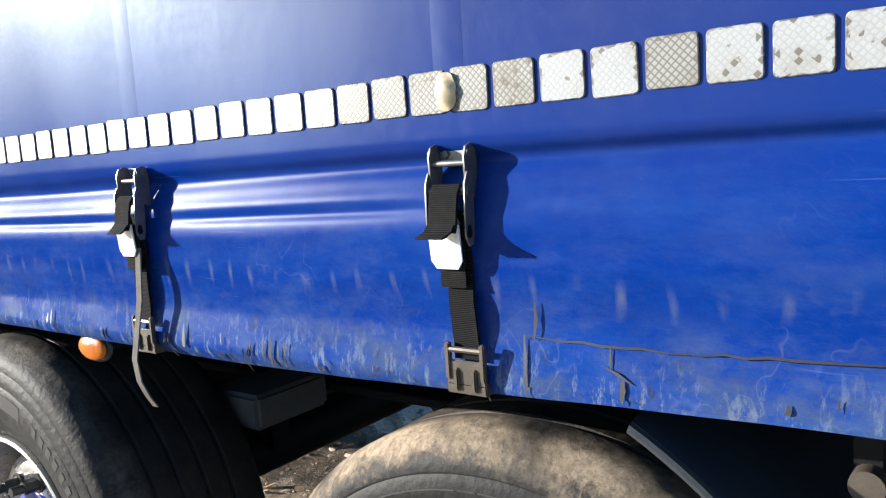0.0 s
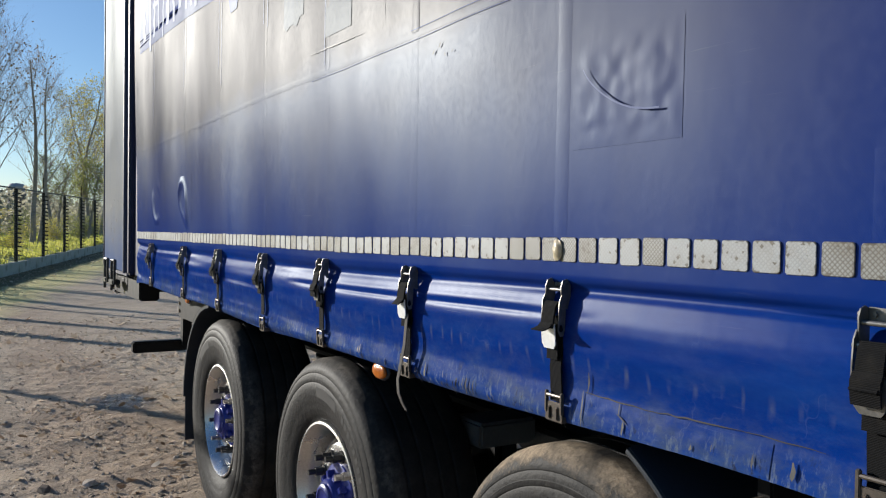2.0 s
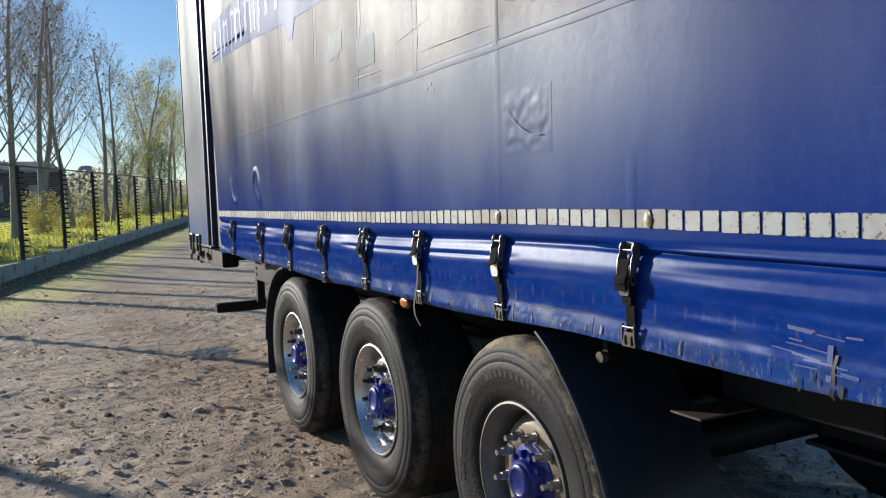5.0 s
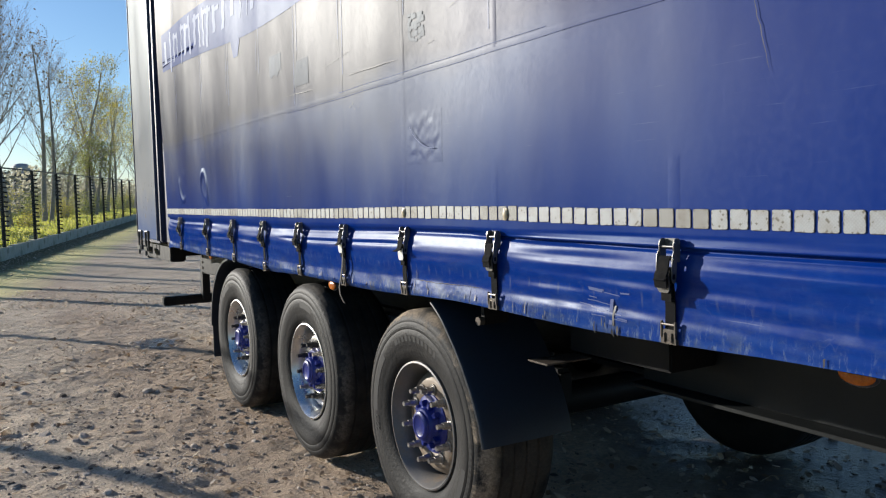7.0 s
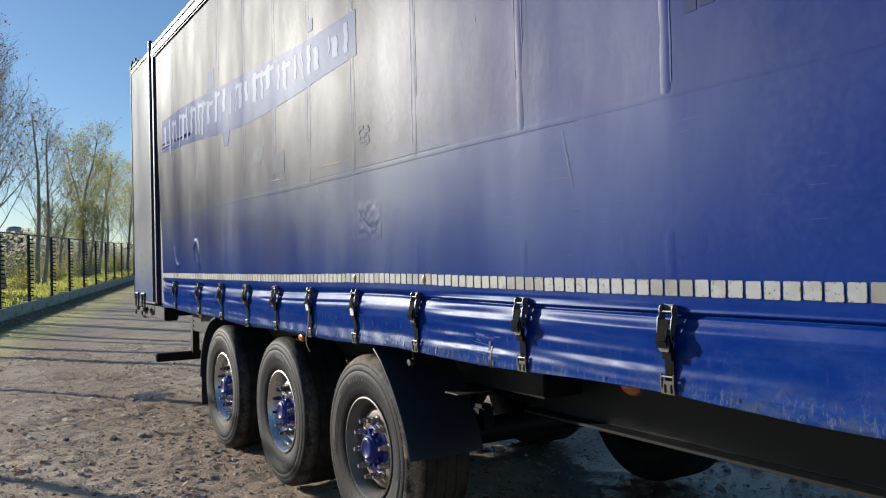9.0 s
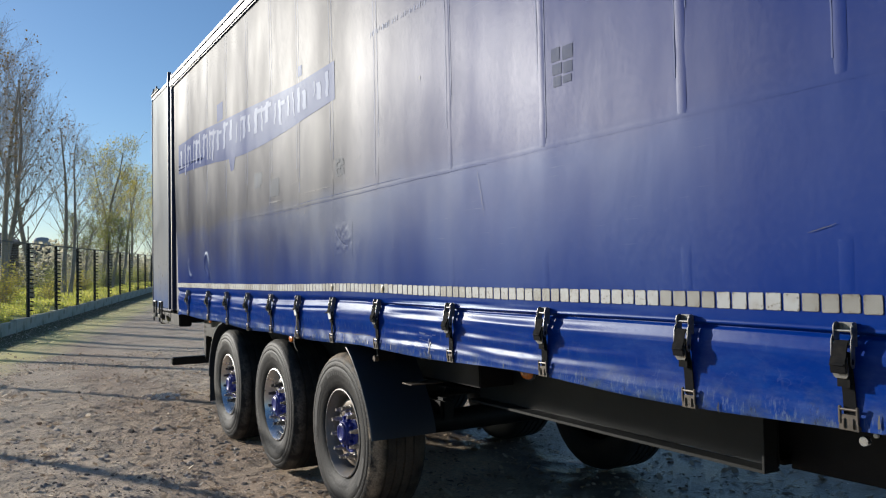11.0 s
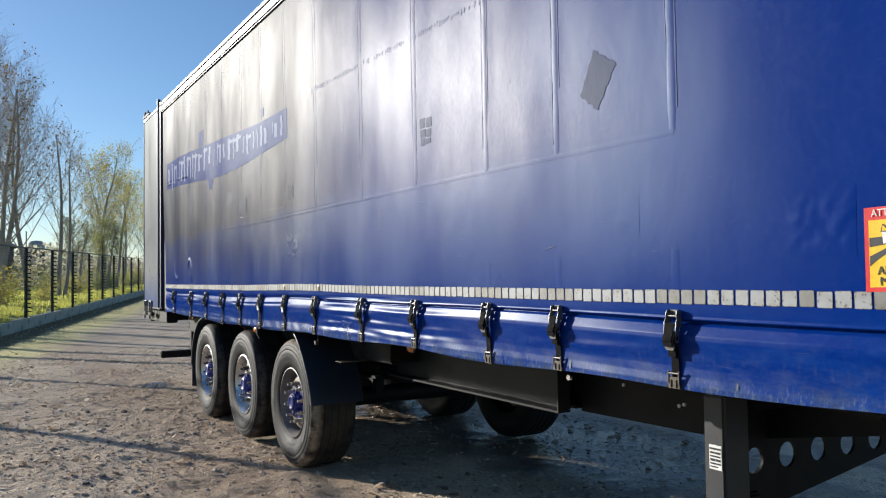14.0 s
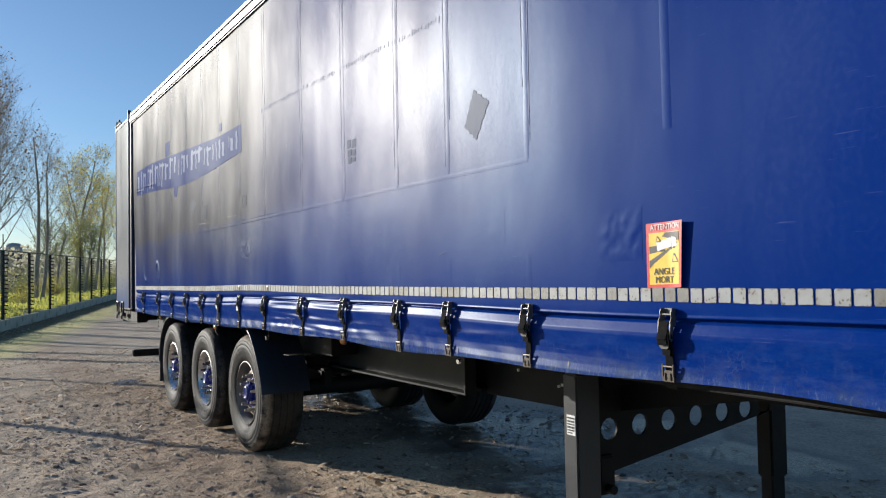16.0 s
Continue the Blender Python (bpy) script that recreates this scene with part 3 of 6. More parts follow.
def raw(name, verts, faces, material, parent=None, label="", smooth=False, slots=None):
    me = bpy.data.meshes.new(name)
    me.from_pydata(verts, [], faces)
    for m in material if isinstance(material, (list, tuple)) else [material]:
        me.materials.append(m)
    if slots is not None:
        me.polygons.foreach_set("material_index", slots)
    if smooth:
        me.shade_smooth()
    me.update()
    ob = new(name, me)
    if parent:
        ob.parent = parent
    if label:
        ob["label"] = label
    return ob


def empty(name, m=Matrix.Identity(4), parent=None, label=""):
    ob = new(name)
    ob.empty_display_size = 0.1
    ob.matrix_basis = m
    if parent:
        ob.parent = parent
    if label:
        ob["label"] = label
    return ob


def box(bm, x0, x1, y0, y1, z0, z1, bevel=0.0, m=None):
    r = bmesh.ops.create_cube(bm, size=1.0)
    vs = r["verts"]
    for v in vs:
        v.co = Vector((x0 + (v.co.x + 0.5) * (x1 - x0), y0 + (v.co.y + 0.5) * (y1 - y0), z0 + (v.co.z + 0.5) * (z1 - z0)))
    if bevel:
        es = list({e for v in vs for e in v.link_edges})
        out = bmesh.ops.bevel(bm, geom=es, offset=bevel, segments=2, affect="EDGES")
        vs = list({v for f in out["faces"] for v in f.verts} | {v for v in vs if v.is_valid})
    if m is not None:
        for v in vs:
            v.co = m @ v.co
    return vs


def rod(bm, a, b, r, sides=12, r2=None):
    a, b = Vector(a), Vector(b)
    q = (b - a).to_track_quat("Z", "Y").to_matrix().to_4x4()
    m = Matrix.Translation((a + b) / 2) @ q
    return bmesh.ops.create_cone(bm, cap_ends=True, segments=sides, radius1=r, radius2=r if r2 is None else r2, depth=(b - a).length, matrix=m)["verts"]


def lathe(bm, profile, steps=64, closed=False):
    """Turns (radius, y) points about the y axis."""
    rings = []
    for i in range(steps):
        a = 2 * math.pi * i / steps
        rings.append([bm.verts.new((r * math.cos(a), y, r * math.sin(a))) for r, y in profile])
    n = len(profile)
    for i in range(steps):
        p, q = rings[i], rings[(i + 1) % steps]
        for j in range(n if closed else n - 1):
            k = (j + 1) % n
            bm.faces.new((p[j], p[k], q[k], q[j]))


def ribbon(bm, points, x0, x1, thick):
    """A strap of some thickness that follows (y, z) points, across x0 to x1."""
    pts = [Vector((0, y, z)) for y, z in points]
    rows = []
    for i, p in enumerate(pts):
        d = (pts[min(i + 1, len(pts) - 1)] - pts[max(i - 1, 0)]).normalized()
        nrm = Vector((0, -d.z, d.y)) * thick / 2
        rows.append([bm.verts.new(Vector((x, p.y, p.z)) + s * nrm) for x, s in ((x0, 1), (x1, 1), (x1, -1), (x0, -1))])
    for a, b in zip(rows, rows[1:]):
        for j in range(4):
            k = (j + 1) % 4
            bm.faces.new((a[j], a[k], b[k], b[j]))
    bm.faces.new(rows[0])
    bm.faces.new(list(reversed(rows[-1])))


def lettering(text, size, material, parent, m, bend=None, name="lettering"):
    cu = bpy.data.curves.new(name, "FONT")
    cu.body, cu.size, cu.align_x, cu.align_y, cu.extrude, cu.resolution_u = text, size, "CENTER", "CENTER", 0.0004, 3
    tmp = new(name, cu)
    me = bpy.data.meshes.new_from_object(tmp.evaluated_get(bpy.context.evaluated_depsgraph_get()))
    bpy.data.objects.remove(tmp)
    bpy.data.curves.remove(cu)
    me.transform(m)
    if bend:
        for v in me.vertices:
            v.co = bend(v.co)
    me.materials.clear()
    me.materials.append(material)
    ob = new(name, me)
    ob.parent = parent
    return ob


# ---- the yard ----
def kerb_y(x):
    return -2.74 - 0.2826 * (x + 15.7)


KERB_WAY = Vector((-1, 0.2826, 0)).normalized()
KERB_TOP = 0.36


def yard_z(x):
    """The yard falls a little beyond the trailer's rear end, then climbs along the kerb."""
    along = -0.154 + 0.0146 * (-15.7 - max(-62.0, min(-15.7, x)))
    return along * min(1.0, max(0.0, (-5.0 - x) / 9.0))


def ground_z(x, y):
    calm = max(0.0, 1 - max(0.0, -8.5 - x, x - 4.5, -2.6 - y, y - 2.0) / 0.8)
    lump = 0.012 * math.sin(1.7 * x + 0.6 * y) * math.sin(1.1 * y - 0.4 * x + 1) + 0.006 * math.sin(5.1 * x + 2.3) * math.sin(4.3 * y + x)
    return lump * (0.3 + 0.7 * calm) + 0.01 + yard_z(x) + calm * (0.016 * noise.noise((x * 3.1, y * 3.1, 0.3)) + 0.012 * noise.noise((x * 8.5, y * 8.5, 4.0)) + 0.008 * noise.noise((x * 17, y * 17, 8.0)))


def spread(a, b, step, far, grow=1.25):
    out = list(np.arange(a, b + step / 2, step))
    for sign in (-1, 1):
        d, p = step, (a if sign < 0 else b)
        while abs(p) < far:
            d *= grow
            p += sign * d
            out.append(p)
    return sorted(out)


def build_ground():
    xs, ys = spread(-8.5, 4.0, 0.034, 3000), spread(-2.3, 1.7, 0.034, 3000)
    verts = []
    for y in ys:
        for x in xs:
            near = abs(x) < 80 and abs(y) < 40
            verts.append((x, y, ground_z(x, y) if near else yard_z(x) - 0.01))
    w = len(xs)
    faces = [(j * w + i, j * w + i + 1, (j + 1) * w + i + 1, (j + 1) * w + i) for j in range(len(ys) - 1) for i in range(w - 1)]
    tagged(raw("ground", verts, faces, EARTH, smooth=True), "packed brown earth yard with grit, damp spots and painted shade", "ground", kind="structure")


def stone_mesh(verts, faces, x, y, z, s, r):
    base = len(verts)
    a0 = r.random() * 6.3
    sx, sy, h = s * r.uniform(0.7, 1.3), s * r.uniform(0.5, 1.0), s * r.uniform(0.12, 0.45)
    for k in range(6):
        a = a0 + k * math.pi / 3 + r.uniform(-0.25, 0.25)
        verts.append((x + sx * math.cos(a), y + sy * math.sin(a), z - 0.004))
    for k in range(4):
        a = a0 + k * math.pi / 2 + r.uniform(-0.3, 0.3)
        verts.append((x + 0.6 * sx * math.cos(a), y + 0.6 * sy * math.sin(a), z + h * r.uniform(0.7, 1.1)))
    faces.append((base + 6, base + 7, base + 8, base + 9))
    for k in range(6):
        t, t2 = base + 6 + (k * 4 // 6), base + 6 + (((k + 1) * 4 // 6) % 4)
        faces.append((base + k, base + (k + 1) % 6, t2, t) if t != t2 else (base + k, base + (k + 1) % 6, t))


def build_litter():
    r = random.Random(3)
    verts, faces = [], []
    for i in range(26000):
        x = r.uniform(-12, 5.5) if i % 3 else r.gauss(-1.0, 2.2)
        y = r.uniform(-2.8, 3.4) if i % 4 else r.gauss(-0.6, 0.7)
        clump = noise.noise((x * 1.1, y * 1.1, 7.0))
        if clump < -0.1 and r.random() < 0.65:
            continue
        size = abs(r.gauss(0, 0.006)) + 0.0035 if i % 9 else abs(r.gauss(0, 0.014)) + 0.008
        stone_mesh(verts, faces, x, y, ground_z(x, y), size, r)
    tagged(raw("gravel", verts, faces, GRIT), "small loose grey-brown stones scattered over the yard", "gravel", kind="stuff")
    verts, faces = [], []
    for i in range(21000):
        if i % 5 == 0:
            x = r.uniform(-40, -10)
            y = kerb_y(x) + abs(r.gauss(0, 0.8)) + 0.1
        else:
            x, y = r.uniform(-14, 5.5), r.uniform(-2.8, 3.4)
            if noise.noise((x * 0.8, y * 0.8, 9)) < -0.05 and r.random() < 0.7:
                continue
        s, a = (0.01 + 0.026 * r.random() ** 2) * (1.7 if i % 9 == 0 else 1), r.random() * 6.3
        tx, ty, curl = r.gauss(0, 0.28), r.gauss(0, 0.28), r.uniform(0.0, 0.35)
        z = ground_z(x, y) + 0.004 + s * 0.3 * (abs(tx) + abs(ty))
        c, sn, b = math.cos(a), math.sin(a), len(verts)
        for u, v in ((-1, 0), (-0.3, 0.5), (0.5, 0.4), (1, 0), (0.5, -0.4), (-0.3, -0.5)):
            px, py = s * (u * c - v * sn), s * (u * sn + v * c)
            verts.append((x + px, y + py, z + px * tx + py * ty + s * curl * v * v * 2))
        faces += [(b, b + 1, b + 4, b + 5), (b + 1, b + 2, b + 3, b + 4)]
    tagged(raw("fallen_leaf_litter", verts, faces, LITTER), "dry brown and pale fallen leaves on the earth", "fallen leaves", kind="stuff")


def build_kerb():
    unit = KERB_WAY
    turn = math.atan2(unit.y, unit.x)
    bm = bmesh.new()
    box(bm, 0, 2.3, -0.09, 0.09, -0.1, KERB_TOP, 0.015)
    kerb = empty("kerb", Matrix.Identity(4))
    tagged(kerb, "low weathered concrete kerb wall below the fence", "kerb", kind="structure")
    first = part("kerb_block", bm, CONCRETE, kerb)
    x0 = 12.0
    for i in range(44):
        x = x0 + unit.x * 2.31 * i
        ob = first if i == 0 else new("kerb_block", first.data)
        ob.parent = kerb
        ob.matrix_basis = Matrix.Translation((x, kerb_y(x), yard_z(x - 1.1) + rnd.uniform(-0.008, 0.008))) @ Matrix.Rotation(turn + rnd.uniform(-0.004, 0.004), 4, "Z")
    # verge behind the kerb, held up by it
    verts, faces = [], []
    ds = [0.08, 0.6, 1.2, 2, 3, 4.5, 7, 11, 18, 30, 60, 140, 400]
    xs = list(np.arange(14, -120, -0.8)) + [-140, -180, -260, -500]
    for x in xs:
        for d in ds:
            p = Vector((x, kerb_y(x), 0)) + Vector((-KERB_WAY.y, KERB_WAY.x, 0)) * d
            verts.append((p.x, p.y, yard_z(p.x) + KERB_TOP - 0.04 + (0.06 * noise.noise((p.x * 0.7, p.y * 0.7, 2)) if d < 100 else 0)))
    w = len(ds)
    for i in range(len(xs) - 1):
        for j in range(w - 1):
            faces.append((i * w + j, i * w + j + 1, (i + 1) * w + j + 1, (i + 1) * w + j))
    tagged(raw("verge_ground", verts, faces, TURF, smooth=True), "rough grassy verge behind the fence", "ground", kind="structure")


def build_grass():
    r = random.Random(11)
    verts, faces = [], []
    for i in range(52000):
        x = -10 - 75 * r.random() ** 1.6
        d = 0.15 + 9 * r.random() ** 1.3
        if noise.noise((x * 0.5, d * 0.7, 5)) < -0.18:
            continue
        y = kerb_y(x) - d
        h, a, lean = r.uniform(0.08, 0.26), r.random() * 6.3, r.gauss(0, 0.06)
        wd = 0.006 + 0.012 * r.random() + 0.0004 * abs(x)
        b = len(verts)
        c, s = math.cos(a) * wd, math.sin(a) * wd
        g = yard_z(x) + KERB_TOP - 0.03
        verts += [(x - c, y - s, g), (x + c, y + s, g), (x + lean, y + lean * r.uniform(-1, 1), g + 0.01 + h)]
        faces.append((b, b + 1, b + 2))
    tagged(raw("grass", verts, faces, GRASS), "bright green uneven grass behind the fence", "grass", kind="stuff")


def build_fence():
    fence = empty("fence")
    tagged(fence, "tall black fence of many taut horizontal wires on posts", "fence")
    turn = math.atan2(KERB_WAY.y, KERB_WAY.x)
    high = 2.25
    bm = bmesh.new()
    box(bm, -0.04, 0.04, -0.045, 0.045, -0.02, high, 0.006)
    for k in range(15):
        z = 0.2 + k * 0.136
        rod(bm, (0, -0.035, z), (0, -0.15, z - 0.012), 0.021, 6)
    post = part("post", bm, FENCE, fence)
    bm = bmesh.new()
    box(bm, -0.014, 0.014, -0.014, 0.014, high - 0.05, high + 0.52, 0.003)
    for z in (0.22, 0.34, 0.46):
        rod(bm, (-0.05, 0, high + z), (0.05, 0, high + z), 0.01, 6)
    rod(bm, (-0.06, 0, high + 0.51), (0.06, 0, high + 0.51), 0.014, 6)
    mast = part("wire_mast", bm, FENCE, fence, "thin mast with small insulators")
    bays = 30
    step = 3.61
    bm = bmesh.new()
    rod(bm, (0, 0, 0), (1, 0, 0), 0.005, 5)
    wire = part("wire", bm, WIRE, fence, "fence wire painted pale grey to look sunlit")
    bm = bmesh.new()
    box(bm, 0, 1, -0.025, 0.025, -0.02, 0.02)
    rail = part("top_rail", bm, FENCE, fence)
    first = -15.7 + 5 * step

    def foot(i):
        x = first - step * i
        return Vector((x, kerb_y(x), yard_z(x) + KERB_TOP))
    for i in range(bays + 1):
        p = post if i == 0 else new("post", post.data)
        p.parent = fence
        p.matrix_basis = Matrix.Translation(foot(i)) @ Matrix.Rotation(turn, 4, "Z") @ Matrix.Rotation(rnd.gauss(0, 0.004), 4, "Y")
        if i % 2:
            q = mast if i == 1 else new("wire_mast", mast.data)
            q.parent = fence
            q.matrix_basis = Matrix.Translation(foot(i)) @ Matrix.Rotation(turn, 4, "Z")
    # the wires run from one bend of the kerb to the next
    ends = [(0, 5), (5, 17), (17, bays)]
    used = set()
    for a, b in ends:
        way = foot(b) - foot(a)
        frame_of = way.to_track_quat("X", "Z").to_matrix().to_4x4()
        for kind, heights in ((wire, [0.06 + k * 0.0495 for k in range(44)]), (rail, [high])):
            for z in heights:
                ob = new(kind.name.split(".")[0], kind.data) if kind.name in used else kind
                used.add(kind.name)
                ob.parent = fence
                ob.matrix_basis = Matrix.Translation(foot(a) + Vector((0, 0, z))) @ frame_of @ Matrix.Diagonal((way.length, 1, 1, 1))


# ---- trees ----
def limb(verts, faces, pts, radii, sides):
    base = len(verts)
    for i, (p, r) in enumerate(zip(pts, radii)):
        d = (pts[min(i + 1, len(pts) - 1)] - pts[max(i - 1, 0)]).normalized()
        u = d.orthogonal().normalized()
        v = d.cross(u)
        for k in range(sides):
            a = 2 * math.pi * k / sides
            verts.append(tuple(p + r * (math.cos(a) * u + math.sin(a) * v)))
    for i in range(len(pts) - 1):
        for k in range(sides):
            a, b = base + i * sides + k, base + i * sides + (k + 1) % sides
            faces.append((a, b, b + sides, a + sides))


def grow(r, start, way, length, radius, segs, wander, lift):
    pts, radii, p, d = [start], [radius], start.copy(), way.normalized()
    for i in range(segs):
        d = (d + Vector((r.gauss(0, wander), r.gauss(0, wander), r.gauss(0, wander) + lift))).normalized()
        p = p + d * (length / segs)
        pts.append(p.copy())
        radii.append(radius * (1 - 0.8 * (i + 1) / segs))
    return pts, radii


def poplar(seed, height, leaves, leaf_mat, spread_out=0.42, forks=1):
    """One tree at the origin: trunk with limbs, and a crown of twigs and leaves."""
    r = random.Random(seed)
    tv, tf, cv, cf, cs = [], [], [], [], []
    tips = []
    for f in range(forks):
        lean = Vector((r.gauss(0, 0.03) + (0.09 if f else -0.02), r.gauss(0, 0.03), 1))
        pts, radii = grow(r, Vector((0.35 * f, 0.1 * f, -0.2)), lean, height * (0.97 - 0.08 * f), 0.165 - 0.03 * f, 14, 0.035, 0.04)
        radii[0] *= 1.25
        limb(tv, tf, pts, radii, 9)
        count = int(20 / forks) + 3
        for k in range(count):
            t = 0.27 + 0.7 * (k + r.random() * 0.7) / count
            i = min(int(t * 14), 13)
            at = pts[i].lerp(pts[i + 1], t * 14 - i)
            a = k * 2.4 + r.uniform(-0.5, 0.5)
            way = Vector((math.cos(a) * spread_out * 1.7, math.sin(a) * spread_out * 1.7, r.uniform(0.7, 1.05)))
            ln = height * (0.38 * (1 - t) + 0.13) * r.uniform(0.8, 1.15)
            lp, lr = grow(r, at, way, ln, radii[i] * 0.27, 6, 0.07, 0.1)
            limb(tv, tf, lp, lr, 6)
            for j in range(10):
                tj = 0.15 + 0.85 * (j + r.random()) / 10
                ii = min(int(tj * 6), 5)
                at2 = lp[ii].lerp(lp[ii + 1], min(1, tj * 6 - ii))
                a2 = r.random() * 6.3
                w2 = (lp[ii + 1] - lp[ii]).normalized() + Vector((math.cos(a2), math.sin(a2), r.uniform(-0.1, 0.6))) * 0.75
                sp, sr = grow(r, at2, w2, ln * 0.46 * (1.2 - 0.6 * tj), max(lr[ii] * 0.33, 0.006), 4, 0.1, 0.09)
                limb(cv, cf, sp, sr, 4)
                for q in range(5):
                    iq = r.randrange(1, 4)
                    a3 = r.random() * 6.3
                    w3 = (sp[iq + 1] - sp[iq]).normalized() + Vector((math.cos(a3), math.sin(a3), r.uniform(-0.2, 0.6))) * 0.8
                    qp, qr = grow(r, sp[iq].lerp(sp[iq + 1], r.random()), w3, r.uniform(0.4, 0.95), 0.005, 2, 0.12, 0.08)
                    limb(cv, cf, qp, qr, 3)
                    tips.append(qp[-1])
                    tips.append(qp[1])
    cs = [0] * len(cf)
    for i in range(leaves):
        p = r.choice(tips) + Vector((r.gauss(0, 0.12), r.gauss(0, 0.12), r.gauss(0, 0.12)))
        u = Vector((r.gauss(0, 1), r.gauss(0, 1), r.gauss(0, 1))).normalized()
        v = u.orthogonal().normalized()
        s, b = r.uniform(0.035, 0.075), len(cv)
        cv += [tuple(p - u * s), tuple(p + v * s * 0.7), tuple(p + u * s), tuple(p - v * s * 0.7)]
        cf.append((b, b + 1, b + 2, b + 3))
        cs.append(1)
    tree = empty("poplar_tree")
    raw("trunk", tv, tf, BARK, tree, smooth=True)
    raw("crown", cv, cf, [TWIG, leaf_mat], tree, slots=cs)
    return tree


def build_trees():
    kinds = [
        (poplar(21, 11.0, 330, LEAF_BROWN, 0.5), "tall bare poplar with a few brown leaves behind the fence"),
        (poplar(22, 11.3, 280, LEAF_BROWN, 0.44), "slender bare poplar with fine upright twigs"),
        (poplar(23, 10.8, 460, LEAF_BROWN, 0.55, 2), "bare poplar with two stems and fanned limbs"),
        (poplar(24, 11.0, 2300, LEAF_YELLOW, 0.42), "thin poplar with yellow autumn leaves"),
        (poplar(25, 5.6, 2600, LEAF_GREEN, 0.4, 2), "low leafy tree with late green leaves"),
    ]
    places = [(-19.2, 0, 0), (-21.4, 1, 0.3), (-23.7, 0, 0), (-26.0, 1, 0), (-28.7, 0, 0), (-31.7, 0, 0), (-32.9, 1, 0.4), (-36.0, 1, 0), (-42.3, 2, 0),
              (-49.5, 4, 0.5), (-52.0, 4, -0.6), (-53.5, 3, 0), (-58.7, 3, 0), (-63, 3, 0), (-70, 3, 0.3), (-77, 3, -0.5), (-86, 3, 0.5), (-97, 3, 0), (-110, 3, 0)]
    used = set()
    for i, (x, k, d) in enumerate(places):
        tree, label = kinds[k]
        s = rnd.uniform(0.95, 1.05) * (0.92 if x > -35 else 0.86 + max(0, -x - 50) * 0.002)
        m = Matrix.Translation((x, kerb_y(x) - 3.0 - d, yard_z(x) + KERB_TOP - 0.05)) @ Matrix.Rotation(rnd.random() * 6.3, 4, "Z") @ Matrix.Scale(s, 4)
        ob = copy_thing(tree, m) if k in used else tree
        ob.matrix_basis = m
        used.add(k)
        tagged(ob, label, "tree", "poplars along the fence")


def shrub(seed, leaf_mat):
    r = random.Random(seed)
    v, f, slots = [], [], []
    tips = []
    for k in range(26):
        a, t = r.random() * 6.3, r.uniform(0.1, 0.7)
        pts, rad = grow(r, Vector((r.gauss(0, 0.2), r.gauss(0, 0.2), -0.05)), Vector((math.cos(a) * t, math.sin(a) * t, 1)), r.uniform(1.1, 2.3), 0.012, 5, 0.1, 0.05)
        limb(v, f, pts, rad, 4)
        tips += pts[1:]
    slots = [0] * len(f)
    for i in range(1500):
        p = r.choice(tips) + Vector((r.gauss(0, 0.16), r.gauss(0, 0.16), r.gauss(0, 0.16)))
        u = Vector((r.gauss(0, 1), r.gauss(0, 1), r.gauss(0, 1))).normalized()
        w = u.orthogonal().normalized()
        s, b = r.uniform(0.025, 0.06), len(v)
        v += [tuple(p - u * s), tuple(p + w * s * 0.7), tuple(p + u * s), tuple(p - w * s * 0.7)]
        f.append((b, b + 1, b + 2, b + 3))
        slots.append(1)
    return raw("shrub", v, f, [TWIG, leaf_mat], slots=slots)


def build_shrubs():
    kinds = [shrub(31, LEAF_YELLOW), shrub(32, LEAF_GREEN), shrub(33, LEAF_YELLOW)]
    first = set()
    for i in range(20):
        x = -18.5 - 3.4 * i + rnd.uniform(-1.0, 1.0)
        k = (1, 2, 1, 0, 1)[i % 5] if i > 7 else (0, 2)[i % 2]
        s = rnd.uniform(0.55, 0.95)
        m = Matrix.Translation((x, kerb_y(x) - rnd.uniform(2.2, 5.5), yard_z(x) + KERB_TOP - 0.05)) @ Matrix.Rotation(rnd.random() * 6.3, 4, "Z") @ Matrix.Diagonal((s * 1.2, s * 1.2, s, 1))
        ob = kinds[k]
        if k in first:
            ob = copy_thing(ob, m)
        ob.matrix_basis = m
        first.add(k)
        tagged(ob, "loose green shrub on the verge" if k == 1 else "loose yellow-leaved shrub on the verge", "shrub", "shrubs behind the fence")


